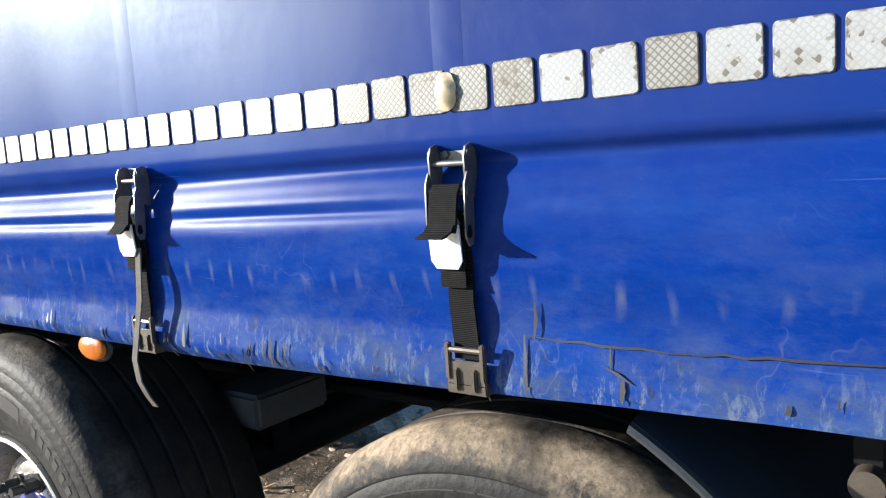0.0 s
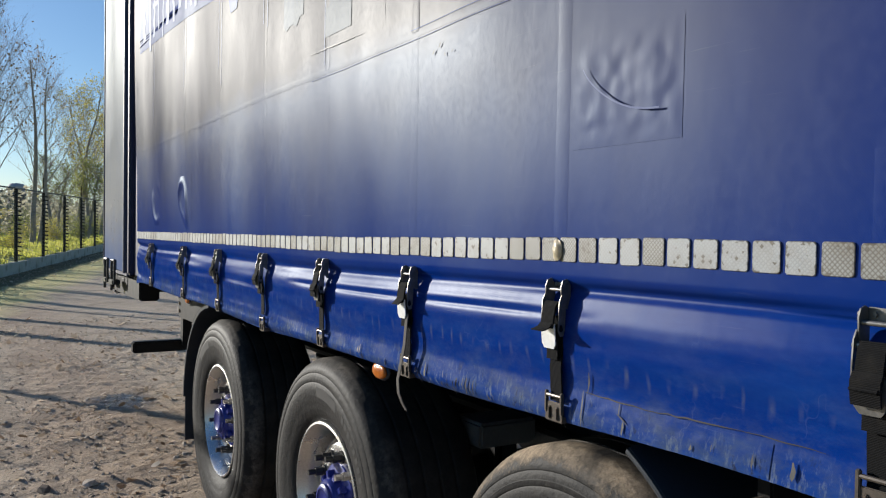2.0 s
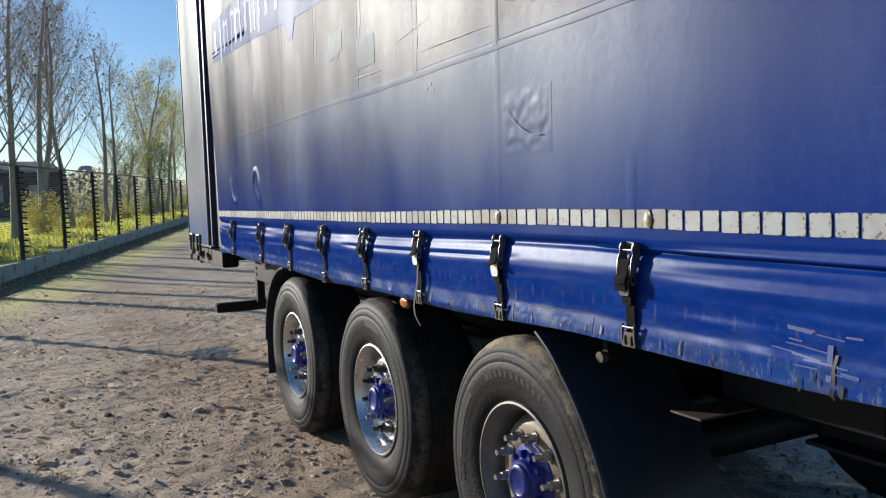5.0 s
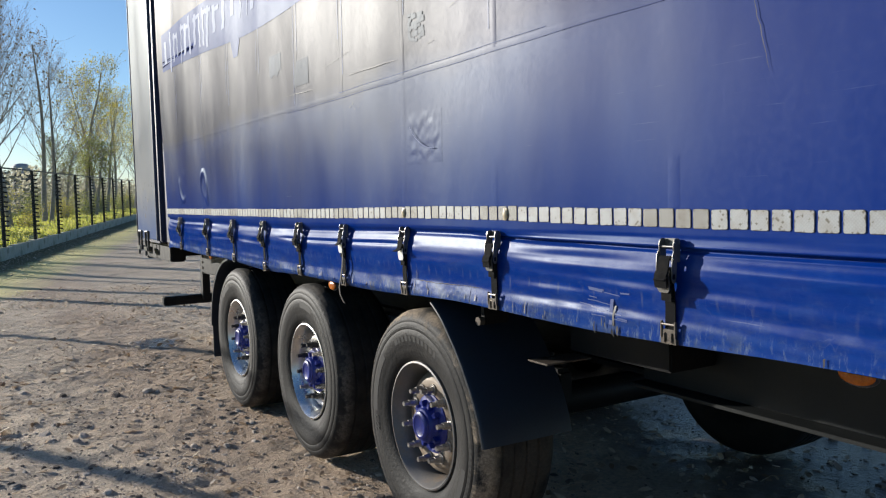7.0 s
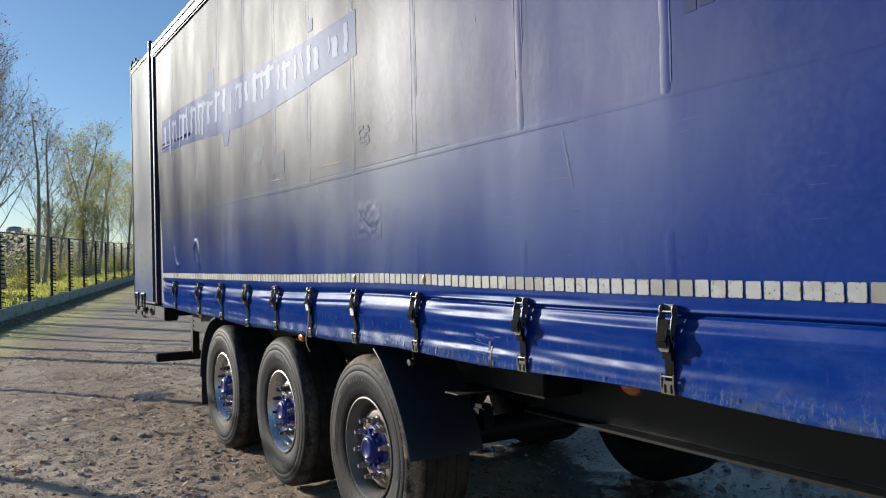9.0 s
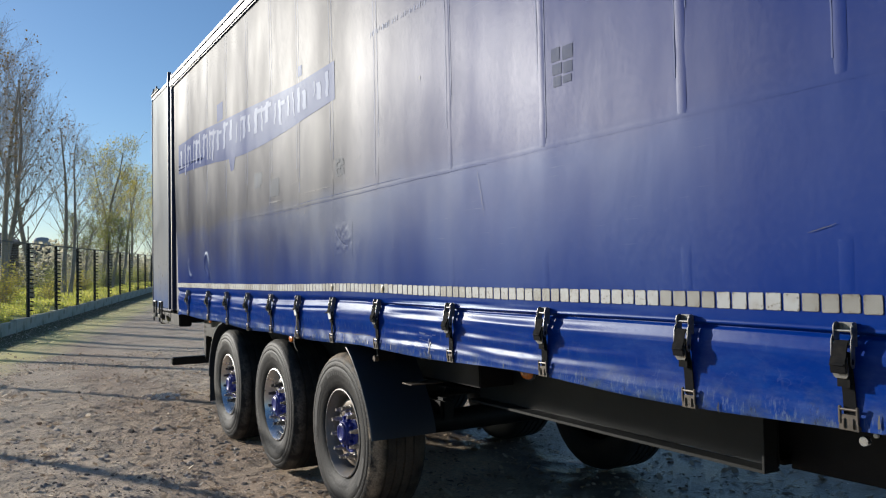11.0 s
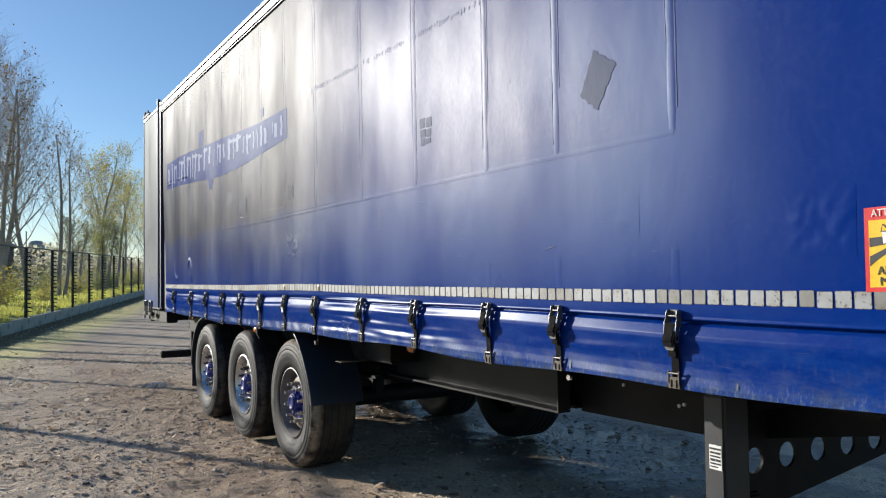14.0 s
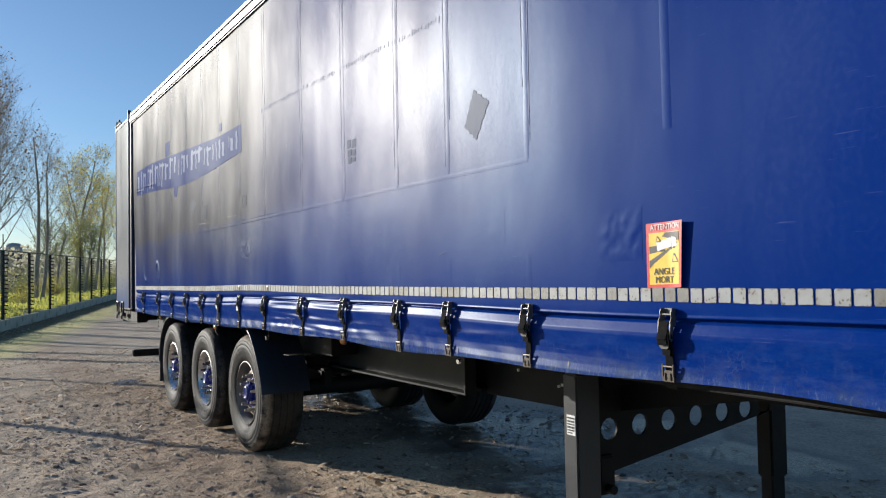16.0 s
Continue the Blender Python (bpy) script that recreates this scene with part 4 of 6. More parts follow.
def build_distance():
    r = random.Random(5)
    verts, faces = [], []
    for i in range(26000):
        x = -70 - 130 * r.random()
        y = kerb_y(x) - 9 - 28 * r.random() + (60 * r.random() ** 2 if r.random() < 0.35 and x < -130 else 0)
        top = 1.2 + 2.6 * (0.5 + noise.noise((x * 0.12, y * 0.12, 1))) + 0.012 * abs(x)
        p = Vector((x, y, yard_z(x) + 0.2 + top * r.random() ** 0.8))
        u = Vector((r.gauss(0, 1), r.gauss(0, 1), r.gauss(0, 1))).normalized()
        w = u.orthogonal().normalized()
        s, b = r.uniform(0.12, 0.3), len(verts)
        verts += [tuple(p - u * s), tuple(p + w * s * 0.7), tuple(p + u * s), tuple(p - w * s * 0.7)]
        faces.append((b, b + 1, b + 2, b + 3))
    tagged(raw("far_hedge", verts, faces, FAR_GREEN), "distant brownish green hedge and undergrowth", "hedge", kind="stuff")
    barn = empty("barn", Matrix.Translation((-72, -10.0, 0.5)) @ Matrix.Rotation(radians(3), 4, "Z"))
    tagged(barn, "dark low barn with a slate roof far behind the trees", "building")
    bm = bmesh.new()
    box(bm, -4, 4, -10.3, 10.3, 0, 3.9, 0.02)
    part("wall", bm, BRICK_WALL, barn)
    bm = bmesh.new()
    a = [bm.verts.new(p) for p in ((4.4, -10.7, 3.85), (4.4, 10.7, 3.85), (0, 9.6, 4.95), (0, -9.6, 4.95), (-4.4, -10.7, 3.85), (-4.4, 10.7, 3.85))]
    for f in ((0, 1, 2, 3), (3, 2, 5, 4), (1, 5, 2), (0, 3, 4), (0, 4, 5, 1)):
        bm.faces.new([a[i] for i in f])
    part("roof", bm, SLATE, barn)
    for y in (-8.5, -5.0, -1.5, 2.0, 5.5, 8.5):
        bm = bmesh.new()
        box(bm, 3.99, 4.05, y - 0.6, y + 0.6, 1.6, 2.9, 0.01)
        part("window", bm, TANK, barn)
    tank = empty("storage_tank", Matrix.Translation((-93.7, 3.55, -0.4)) @ Matrix.Diagonal((0.76, 0.76, 1, 1)))
    tagged(tank, "grey round-topped storage tank far behind the fence", "tank")
    bm = bmesh.new()
    lathe(bm, [(1.15, 0.0), (1.15, 5.2), (1.2, 5.2), (1.2, 5.35)], 24)
    for v in bm.verts:
        v.co = Vector((v.co.x, v.co.z, v.co.y))
    part("drum", bm, SLATE, tank)
    bm = bmesh.new()
    lathe(bm, [(1.2, 5.3), (1.2, 5.7), (1.12, 6.15), (0.8, 6.42), (0.02, 6.5)], 24)
    for v in bm.verts:
        v.co = Vector((v.co.x, v.co.z, v.co.y))
    part("dome", bm, TANK, tank)


# ---- the trailer ----
REAR, POST, FRONT, WIDE, TOP = -5.95, -4.82, 7.6, 2.36, 3.6
BUCKLES = [-3.97, -3.115, -2.445, -1.805, -1.205, -0.625, -0.028, 0.615, 1.402, 2.095, 2.79, 3.3, 3.925, 4.69, 5.5, 6.15, 6.8]
trailer = tagged(empty("semi_trailer"), "blue curtain-sided semi-trailer with three axles, parked on the earth yard", "trailer")


def near_buckle(x):
    return np.min(np.abs(np.asarray(x)[..., None] - np.array(BUCKLES)), axis=-1)


FLAP_Z = np.linspace(1.0, 1.4, 401)
FLAP_Y = np.convolve(np.pad(np.interp(FLAP_Z, (1.03, 1.06, 1.114, 1.132, 1.19, 1.222, 1.244, 1.284, 1.297, 1.308, 1.316, 1.33),
                                      (-0.010, -0.008, 0.001, 0.001, -0.0035, -0.004, -0.0015, 0.0075, 0.0135, 0.013, 0.003, 0.0)), 12, mode="edge"),
                     np.hanning(25) / np.hanning(25).sum(), mode="valid")

# the front part is folded tighter: a deep crease under a lip, a slope below it and a wide kicked-out hem
FOLD_Y = np.convolve(np.pad(np.interp(FLAP_Z, (1.03, 1.06, 1.088, 1.115, 1.145, 1.165, 1.235, 1.25, 1.286, 1.290, 1.298, 1.3, 1.304, 1.31),
                                      (-0.0125, -0.0135, -0.0115, -0.0065, -0.003, -0.0024, -0.0045, -0.003, 0.009, 0.02, 0.022, 0.004, -0.003, 0.0)), 3, mode="edge"),
                     np.hanning(7) / np.hanning(7).sum(), mode="valid")


def curtain_y(x, z):
    """How far the cloth lies from its plane: a crease under the reflectors, a bulge and a kicked-out hem in the bottom flap, soft waves above."""
    x, z = np.asarray(x, float), np.asarray(z, float)
    free = np.clip(near_buckle(x) / 0.16, 0, 1) ** 1.2
    drift = 0.010 * np.sin(0.9 * x + 0.5) + 0.006 * np.sin(2.3 * x + 1.0)
    tight = np.clip((x - 0.45) / 0.4, 0, 1)
    zz = z - drift * (1 - 0.4 * tight) * np.clip((1.345 - z) / 0.05, 0, 1)
    flap = np.clip((1.335 - zz) / 0.01, 0, 1)
    full = 0.95 + 0.2 * np.sin(1.3 * x + 2) + 0.15 * np.sin(3.7 * x)
    body = (np.interp(zz, FLAP_Z, FLAP_Y) * (1 - tight) + np.interp(zz, FLAP_Z, FOLD_Y) * tight) * full
    fold2 = -0.003 * (0.3 + 0.5 * np.sin(2.1 * x + 0.4) + 0.3 * np.sin(5.3 * x + 2)) * np.exp(-((zz - 1.172 - 0.02 * np.sin(1.9 * x)) / 0.02) ** 2)
    twin = np.clip((0.1 - x) / 0.15, 0, 1) * np.clip((x + 1.6) / 0.3, 0, 1)
    fold4 = twin * (0.003 * np.exp(-((zz - 1.247) / 0.0075) ** 2) - 0.002 * np.exp(-((zz - 1.264) / 0.01) ** 2))
    slack = np.clip((x - 0.62) / 0.3, 0, 1) * np.clip((2.6 - x) / 0.5, 0, 1) + 0.45 * np.clip((-1.4 - x) / 0.3, 0, 1)
    fold5 = (-0.0019 + 0.0003 * tight) * slack * (np.sin(95 * (zz - 1.06) - 1.4 * x + 0.8 * np.sin(2.9 * x)) + 0.6 * np.sin(150 * (zz - 1.06) + 1.9 * x + 0.9 * np.sin(4.1 * x))) * np.clip((zz - 1.06) / 0.05, 0, 1)
    fold6 = -0.001 * np.sin(31 * x + 40 * zz + 3 * np.sin(6.1 * x)) * np.clip((1.2 - zz) / 0.06, 0, 1)
    tuck = 0.02 * np.clip((1.062 - z) / 0.03, 0, 1) ** 1.6
    low = flap * (body + (0.35 + 0.65 * free) * (fold2 + fold4 + fold5 + fold6)) + tuck
    rise = np.clip((z - 1.3) / 0.5, 0, 1) * np.clip((TOP - z) / 0.4, 0, 1)
    wave = 0.006 * np.sin(1.3 * x + 0.8 * z) + 0.002 * np.sin(4.3 * x - 0.5 * z + 1) + 0.0008 * np.sin(9.7 * x + 0.9 * z + 0.3) + 0.002 * np.sin(3.1 * z + 0.7 * x)
    pull = -0.0012 * np.exp(-(near_buckle(x) / 0.05) ** 2) * np.clip((z - 1.75) / 0.3, 0, 1)
    return low + rise * wave + pull


def curtain_bottom(x):
    return 1.046 + 0.012 * np.sin(1.4 * x + 0.7) + 0.008 * np.sin(4.1 * x) + 0.024 * np.clip((x - 0.6) / 1.5, 0, 1)


def sheet(x0, x1, z0, z1, step_x, step_z, off=0.0, edge=None, extra=None):
    """A grid that lies on the cloth, proud of it by off."""
    nx, nz = max(2, int(round((x1 - x0) / step_x)) + 1), max(2, int(round((z1 - z0) / step_z)) + 1)
    xs, zs = np.linspace(x0, x1, nx), np.linspace(z0, z1, nz)
    gx, gz = np.meshgrid(xs, zs)
    if edge is not None:
        gx, gz = edge(gx, gz)
    gy = curtain_y(gx, gz) - off
    if extra is not None:
        gy = gy + extra(gx, gz)
    verts = np.stack([gx, gy, gz], -1).reshape(-1, 3).tolist()
    faces = [(j * nx + i, j * nx + i + 1, (j + 1) * nx + i + 1, (j + 1) * nx + i) for j in range(nz - 1) for i in range(nx - 1)]
    return verts, faces


def build_curtain():
    xs = np.arange(-4.66, FRONT - 0.06, 0.02)
    lows = np.concatenate([np.linspace(0, 1, 128)[:-1] * 0.38, np.linspace(0, 1, 46) * (TOP - 1.43) + 0.38])
    verts, nx = [], len(xs)
    base = curtain_bottom(xs)
    for v in lows:
        z = 1.05 + v
        zz = base + v / 0.38 * (1.43 - base) if v < 0.38 else np.full(nx, z)
        lean = np.where(xs < -4.3, (0.2 * np.clip((2.9 - zz) / 1.8, 0, 1) ** 1.5) * np.clip((-4.3 - xs) / 0.36, 0, 1), 0)
        yy = curtain_y(xs, zz)
        verts += np.stack([xs + lean, yy, zz], -1).tolist()
    faces = [(j * nx + i, j * nx + i + 1, (j + 1) * nx + i + 1, (j + 1) * nx + i) for j in range(len(lows) - 1) for i in range(nx - 1)]
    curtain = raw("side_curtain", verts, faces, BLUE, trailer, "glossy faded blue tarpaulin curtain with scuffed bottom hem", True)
    for b in BUCKLES:
        v, f = sheet(b - 0.02, b + 0.02, 1.4, 1.93 if b < 0.3 else 1.53, 0.01, 0.05, 0.0005, extra=lambda gx, gz, b=b: 0.0004 * (np.abs(gx - b) / 0.02) ** 6)
        raw("vertical_seam", v, f, BLUE, curtain, smooth=True)
        if b > 4.2:
            v, f = sheet(b - 0.02, b + 0.02, 1.932, TOP - 0.02, 0.01, 0.05, 0.0009, extra=lambda gx, gz, b=b: 0.0007 * (np.abs(gx - b) / 0.02) ** 6)
            raw("vertical_seam", v, f, BLUE, curtain, smooth=True)
            continue
        v, f = sheet(b - 0.019, b + 0.019, 1.932, TOP - 0.02, 0.0095, 0.05, 0.0011, extra=lambda gx, gz, b=b: 0.0009 * (np.abs(gx - b) / 0.019) ** 4 - 0.0006 * np.sin(23 * gz + 9 * b))
        raw("vertical_seam", v, f, BLUE, curtain, "worn vertical seam", True)
        for side in (-1, 1):
            lean = 0.0025 * math.sin(31 * b + side)
            v, f = sheet(b + side * 0.0225 - 0.0022, b + side * 0.0225 + 0.0022, 1.95 + 0.3 * abs(math.sin(7 * b + side)), TOP - 0.03, 0.0044, 0.04, 0.0016, edge=lambda gx, gz, lean=lean: (gx + lean * np.sin(4 * gz) + 0.0008 * np.sin(37 * gz), gz))
            raw("seam_edge", v, f, WORN, curtain, "thin pale weld edge", True)
    v, f = sheet(-4.4, 3.93, 1.919, 1.941, 0.03, 0.0033, 0.0007, extra=lambda gx, gz: 0.0002 * (np.abs(gz - 1.93) / 0.013) ** 2)
    raw("weld_seam", v, f, BLUE, curtain, "narrow horizontal weld", True)
    for z, x0, x1 in ((1.917, -1.34, 1.7), (1.944, -0.65, 0.9)):
        v, f = sheet(x0, x1, z - 0.0009, z + 0.0009, 0.03, 0.0018, 0.0018, edge=lambda gx, gz: (gx, gz + 0.004 * np.sin(1.7 * gx) + 0.001 * np.sin(13 * gx)))
        raw("weld_edge", v, f, FADED, curtain, "thin dirty edge of the weld", True)
    # stitch marks left where a sewn-on strip was taken away
    marks, quads, j = [], [], random.Random(61)
    x = 0.55
    while x < 3.3:
        z, h, w = 2.775 - 0.02 * (x - 0.55) + j.gauss(0, 0.003), j.uniform(0.016, 0.034), j.uniform(0.004, 0.011)
        if j.random() < 0.82:
            n = len(marks)
            marks += [(px, float(curtain_y(px, pz)) - 0.0016, pz) for px, pz in ((x, z - h / 2), (x + w, z - h / 2), (x + w + 0.004, z + h / 2), (x + 0.004, z + h / 2))]
            quads.append((n, n + 1, n + 2, n + 3))
        x += j.uniform(0.016, 0.032)
    tagged(raw("stitch_marks", marks, quads, WORN, curtain, "dotted row of pale stitch marks"), kind="stuff")
    return curtain


def rounded(w, h, r, steps=3):
    out = []
    for cx, cz, a0 in ((w - r, h - r, 0), (-w + r, h - r, 90), (-w + r, -h + r, 180), (w - r, -h + r, 270)):
        for k in range(steps + 1):
            a = radians(a0 + 90 * k / steps)
            out.append((cx + r * math.cos(a), cz + r * math.sin(a)))
    return out


def build_tape(curtain):
    outline = rounded(0.0245, 0.0237, 0.005)
    meshes = []
    for m in (TAPE, TAPE_CELL):
        v = [(x, 0.0, z) for x, z in outline] + [(x * 0.96, -0.0012, z * 0.96) for x, z in outline]
        n = len(outline)
        f = [tuple(range(n, 2 * n))] + [(i, (i + 1) % n, n + (i + 1) % n, n + i) for i in range(n)]
        ob = raw("reflector_segment", v, f, m, curtain)
        meshes.append(ob)
    x, i, first = -4.473, 0, [True, True]
    while x < 7.3:
        k = 1 if near_buckle(x) < 0.105 or rnd.random() < 0.03 else 0
        ob = meshes[k] if first[k] else new("reflector_segment", meshes[k].data)
        first[k] = False
        ob.parent = curtain
        z = 1.374 + 0.0125 * math.exp(-((x - 0.3) / 0.9) ** 2) - 0.003 * min(1, max(0, (x - 2.5))) + rnd.gauss(0, 0.0006)
        slope = float(curtain_y(x + 0.02, z) - curtain_y(x - 0.02, z)) / 0.04
        ob.matrix_basis = Matrix.Translation((x, float(curtain_y(x, z)) - 0.0012, z)) @ Matrix.Rotation(slope, 4, "Z") @ Matrix.Rotation(rnd.gauss(0, 0.012), 4, "Y") @ Matrix.Diagonal((rnd.uniform(0.97, 1.02), 1, rnd.uniform(0.98, 1.02), 1))
        x += 0.0552
        i += 1
    # two segments have blistered and yellowed
    for x in (-0.03, 0.68):
        v, n = [], 8
        for j in range(n + 1):
            for k in range(n + 1):
                u, w = k / n * 2 - 1, j / n * 2 - 1
                away = 0.006 * max(0.0, 1 - u * u) * max(0.0, 1 - w * w) + 0.0022 * math.sin(3 * w + 2 * u) ** 2
                v.append((x + 0.014 * u * (1 - 0.25 * w * w), float(curtain_y(x, 1.37)) - 0.004 - away, 1.384 - 0.001 * (x > 0.5) + 0.021 * w * (1 - 0.2 * u * u)))
        f = [(j * (n + 1) + k, j * (n + 1) + k + 1, (j + 1) * (n + 1) + k + 1, (j + 1) * (n + 1) + k) for j in range(n) for k in range(n)]
        raw("peeled_film", v, f, AGED_FILM, curtain, "blistered yellowed film on a reflector", True)


def build_prints(curtain):
    def bar(x0, x1, z0, z1, m, name, off=0.0014, label="", edge=None):
        v, f = sheet(x0, x1, z0, z1, 0.03, 0.03, off, edge)
        return raw(name, v, f, m, curtain, label, True)

    # faded name band, its letters worn to streaks
    def ragged(gx, gz):
        return gx, gz + np.where(gz < 2.6, 0.05 * np.sin(gx * 1.1 + 0.5) + 0.03 * np.clip((-1.8 - gx), 0, 1), 0.0) + np.where(gz > 2.7, 0.13 * np.clip((-0.6 - gx) / 3, 0, 1), 0)
    bar(-4.42, 0.03, 2.5, 2.76, FADED, "faded_name_band", 0.002, "faded blue-grey band of a removed company name", ragged)
    bar(-2.38, -2.1, 2.36, 2.55, FADED, "faded_name_band", 0.0022, edge=lambda gx, gz: (gx + (2.55 - gz) * -0.5 * np.sign(gx + 2.24) * np.abs(gx + 2.24) / 0.14, gz))
    r = random.Random(17)
    x = -4.3
    while x < -0.08:
        w = r.choice((0.03, 0.05, 0.07, 0.1))
        top = 2.74 + 0.13 * min(1, max(0, (-0.6 - x) / 3)) - r.uniform(0.0, 0.07)
        low = 2.53 + r.uniform(0, 0.1)
        bar(x, x + w * 0.7, low, top, WORN, "worn_letter_bar", 0.0035, edge=lambda gx, gz, k=r.uniform(-0.15, 0.15): (gx + k * (gz - 2.6) + 0.008 * np.sin(gz * 60), gz))
        if r.random() < 0.5:
            bar(x, x + w + 0.06, top - 0.05, top - 0.02, WORN, "worn_letter_bar", 0.0037)
        x += w + r.uniform(0.03, 0.12)
    bar(-2.75, -2.55, 2.86, 3.02, FADED, "faded_name_band", 0.002)
    bar(-0.62, -0.54, 2.8, 2.87, FADED, "faded_name_band", 0.002)
    # torn spot in the hem with pale scrapes round it
    bar(1.176, 1.188, 1.082, 1.152, WORN, "hem_tear", 0.0016, "pale upright tear in the hem", lambda gx, gz: (gx + 0.006 * np.sin(45 * gz) - 0.15 * (gz - 1.11), gz))
    bar(1.19, 1.197, 1.08, 1.135, INK, "hem_tear", 0.0019, edge=lambda gx, gz: (gx + 0.006 * np.sin(45 * gz) - 0.15 * (gz - 1.11), gz))
    for k in range(16):
        a, c = r.uniform(1.02, 1.22), r.uniform(1.1, 1.19)
        bar(a, a + r.uniform(0.02, 0.07), c, c + r.uniform(0.0015, 0.005), WORN, "hem_scrape", 0.0013, edge=lambda gx, gz, k=r.uniform(-0.4, 0.1): (gx, gz + k * (gx - 1.12) * 0.3))
    # square residues and a placard mark
    bar(-1.233, -1.028, 2.038, 2.17, GREY_PATCH, "sticker_residue", label="square grey sticker residue")
    bar(-1.605, -1.421, 2.16, 2.255, GREY_PATCH, "sticker_residue", edge=lambda gx, gz: (gx, gz - np.where(gz < 2.2, 0.03 * np.abs(np.sin(37 * gx)) * (gx < -1.48), 0)))
    for k in range(26):
        a, c = 0.03 + 0.025 * (k % 5) + r.uniform(-0.004, 0.006), 2.05 + 0.02 * (k // 5) + r.uniform(-0.006, 0.008)
        bar(a, a + r.uniform(0.018, 0.03), c, c + r.uniform(0.012, 0.024), GREY_PATCH, "sticker_residue", 0.0012 + 0.00006 * k)
    for (a, b, c, d) in ((2.16, 2.21, 2.235, 2.285), (2.225, 2.285, 2.23, 2.28), (2.165, 2.22, 2.185, 2.225), (2.23, 2.28, 2.18, 2.22), (2.17, 2.215, 2.14, 2.178), (2.225, 2.275, 2.145, 2.172)):
        bar(a, b, c, d, PLACARD, "sticker_residue")

    def diamond(gx, gz):
        w, u = (gx - 3.475) / 0.2, (gz - 2.055) / 0.22
        u = u + (0.035 * np.sin(w * 17) + 0.03 * np.sin(w * 41 + 1)) * (u - 0.5)
        w = w + (0.035 * np.sin(u * 19 + 2) + 0.03 * np.sin(u * 47)) * (w - 0.5)
        return (3.456 * (1 - u) + 3.537 * u) * (1 - w) + (3.553 * (1 - u) + 3.657 * u) * w, (2.148 * (1 - u) + 2.306 * u) * (1 - w) + (2.072 * (1 - u) + 2.229 * u) * w
    v, f = sheet(3.475, 3.675, 2.055, 2.275, 0.008, 0.008, 0.0016, diamond)
    raw("placard_mark", v, f, PLACARD, curtain, "dark slanted square left by a placard", True)

    # welded repair patches with wrinkles
    def wrinkled(amount, sx, sz, seed):
        def fn(gx, gz):
            out = np.zeros_like(gx)
            for i in range(gx.shape[0]):
                for j in range(gx.shape[1]):
                    p = (gx[i, j] * sx, seed, gz[i, j] * sz)
                    out[i, j] = (-amount * abs(noise.noise(p)) - 0.4 * amount * noise.noise((p[0] * 2.7, seed + 3, p[2] * 2.7))) * min(1, i / 7, j / 7, (gx.shape[0] - 1 - i) / 7, (gx.shape[1] - 1 - j) / 4)
            return out
        return fn
    def ringed(x0, x1, z0, z1, amount):
        cx, cz, rx, rz = (x0 + x1) / 2, (z0 + z1) / 2, (x1 - x0) * 0.27, (z1 - z0) * 0.36
        return lambda gx, gz: -amount * np.exp(-((np.hypot((gx - cx) / rx + 0.5 * np.sin(11 * gz + cx), (gz - cz) / rz + 0.3 * np.sin(14 * gx)) - 1) / 0.3) ** 2) * np.clip(0.5 + 0.7 * np.sin(17 * gz + 13 * gx + cx), 0, 1)
    for x0, x1, z0, z1, amount, label in ((0.0, 0.274, 1.575, 1.775, 0.0024, "square welded repair patch with puckered cloth"), (4.34, 4.565, 1.49, 1.684, 0.0022, "square welded repair patch"),
                                          (-3.3, -2.98, 1.415, 1.7, 0.009, "blistered repair patch"), (-4.05, -3.65, 1.44, 1.72, 0.006, "puckered repair patch"), (3.57, 3.76, 1.593, 1.728, 0.0003, "pale square patch")):
        v, f = sheet(x0, x1, z0, z1, 0.007, 0.007, 0.0006, extra=ringed(x0, x1, z0, z1, amount) if amount > 0.004 else wrinkled(amount, 13, 11, x0))
        raw("repair_patch", v, f, BLUE, curtain, label, True)
    bm = bmesh.new()
    prev = None
    for k in range(15):
        a = k / 14
        x, z = 0.036 + 0.193 * a ** 1.3, 1.723 - 0.094 * math.sin(a * math.pi / 2)
        row = [bm.verts.new((x, float(curtain_y(x, z)) - 0.008, z + s)) for s in (-0.0018, 0.0018)]
        if prev:
            bm.faces.new((prev[0], row[0], row[1], prev[1]))
        prev = row
    part("scar", bm, WORN, curtain, "pale curved scar across the patch")
    # strip patch on the hem, with a slit beside it
    v, f = sheet(0.056, 0.46, 1.068, 1.118, 0.008, 0.006, 0.0012, extra=wrinkled(0.003, 26, 34, 2.0))
    raw("hem_patch", v, f, BLUE, curtain, "scuffed repair strip on the hem", True)
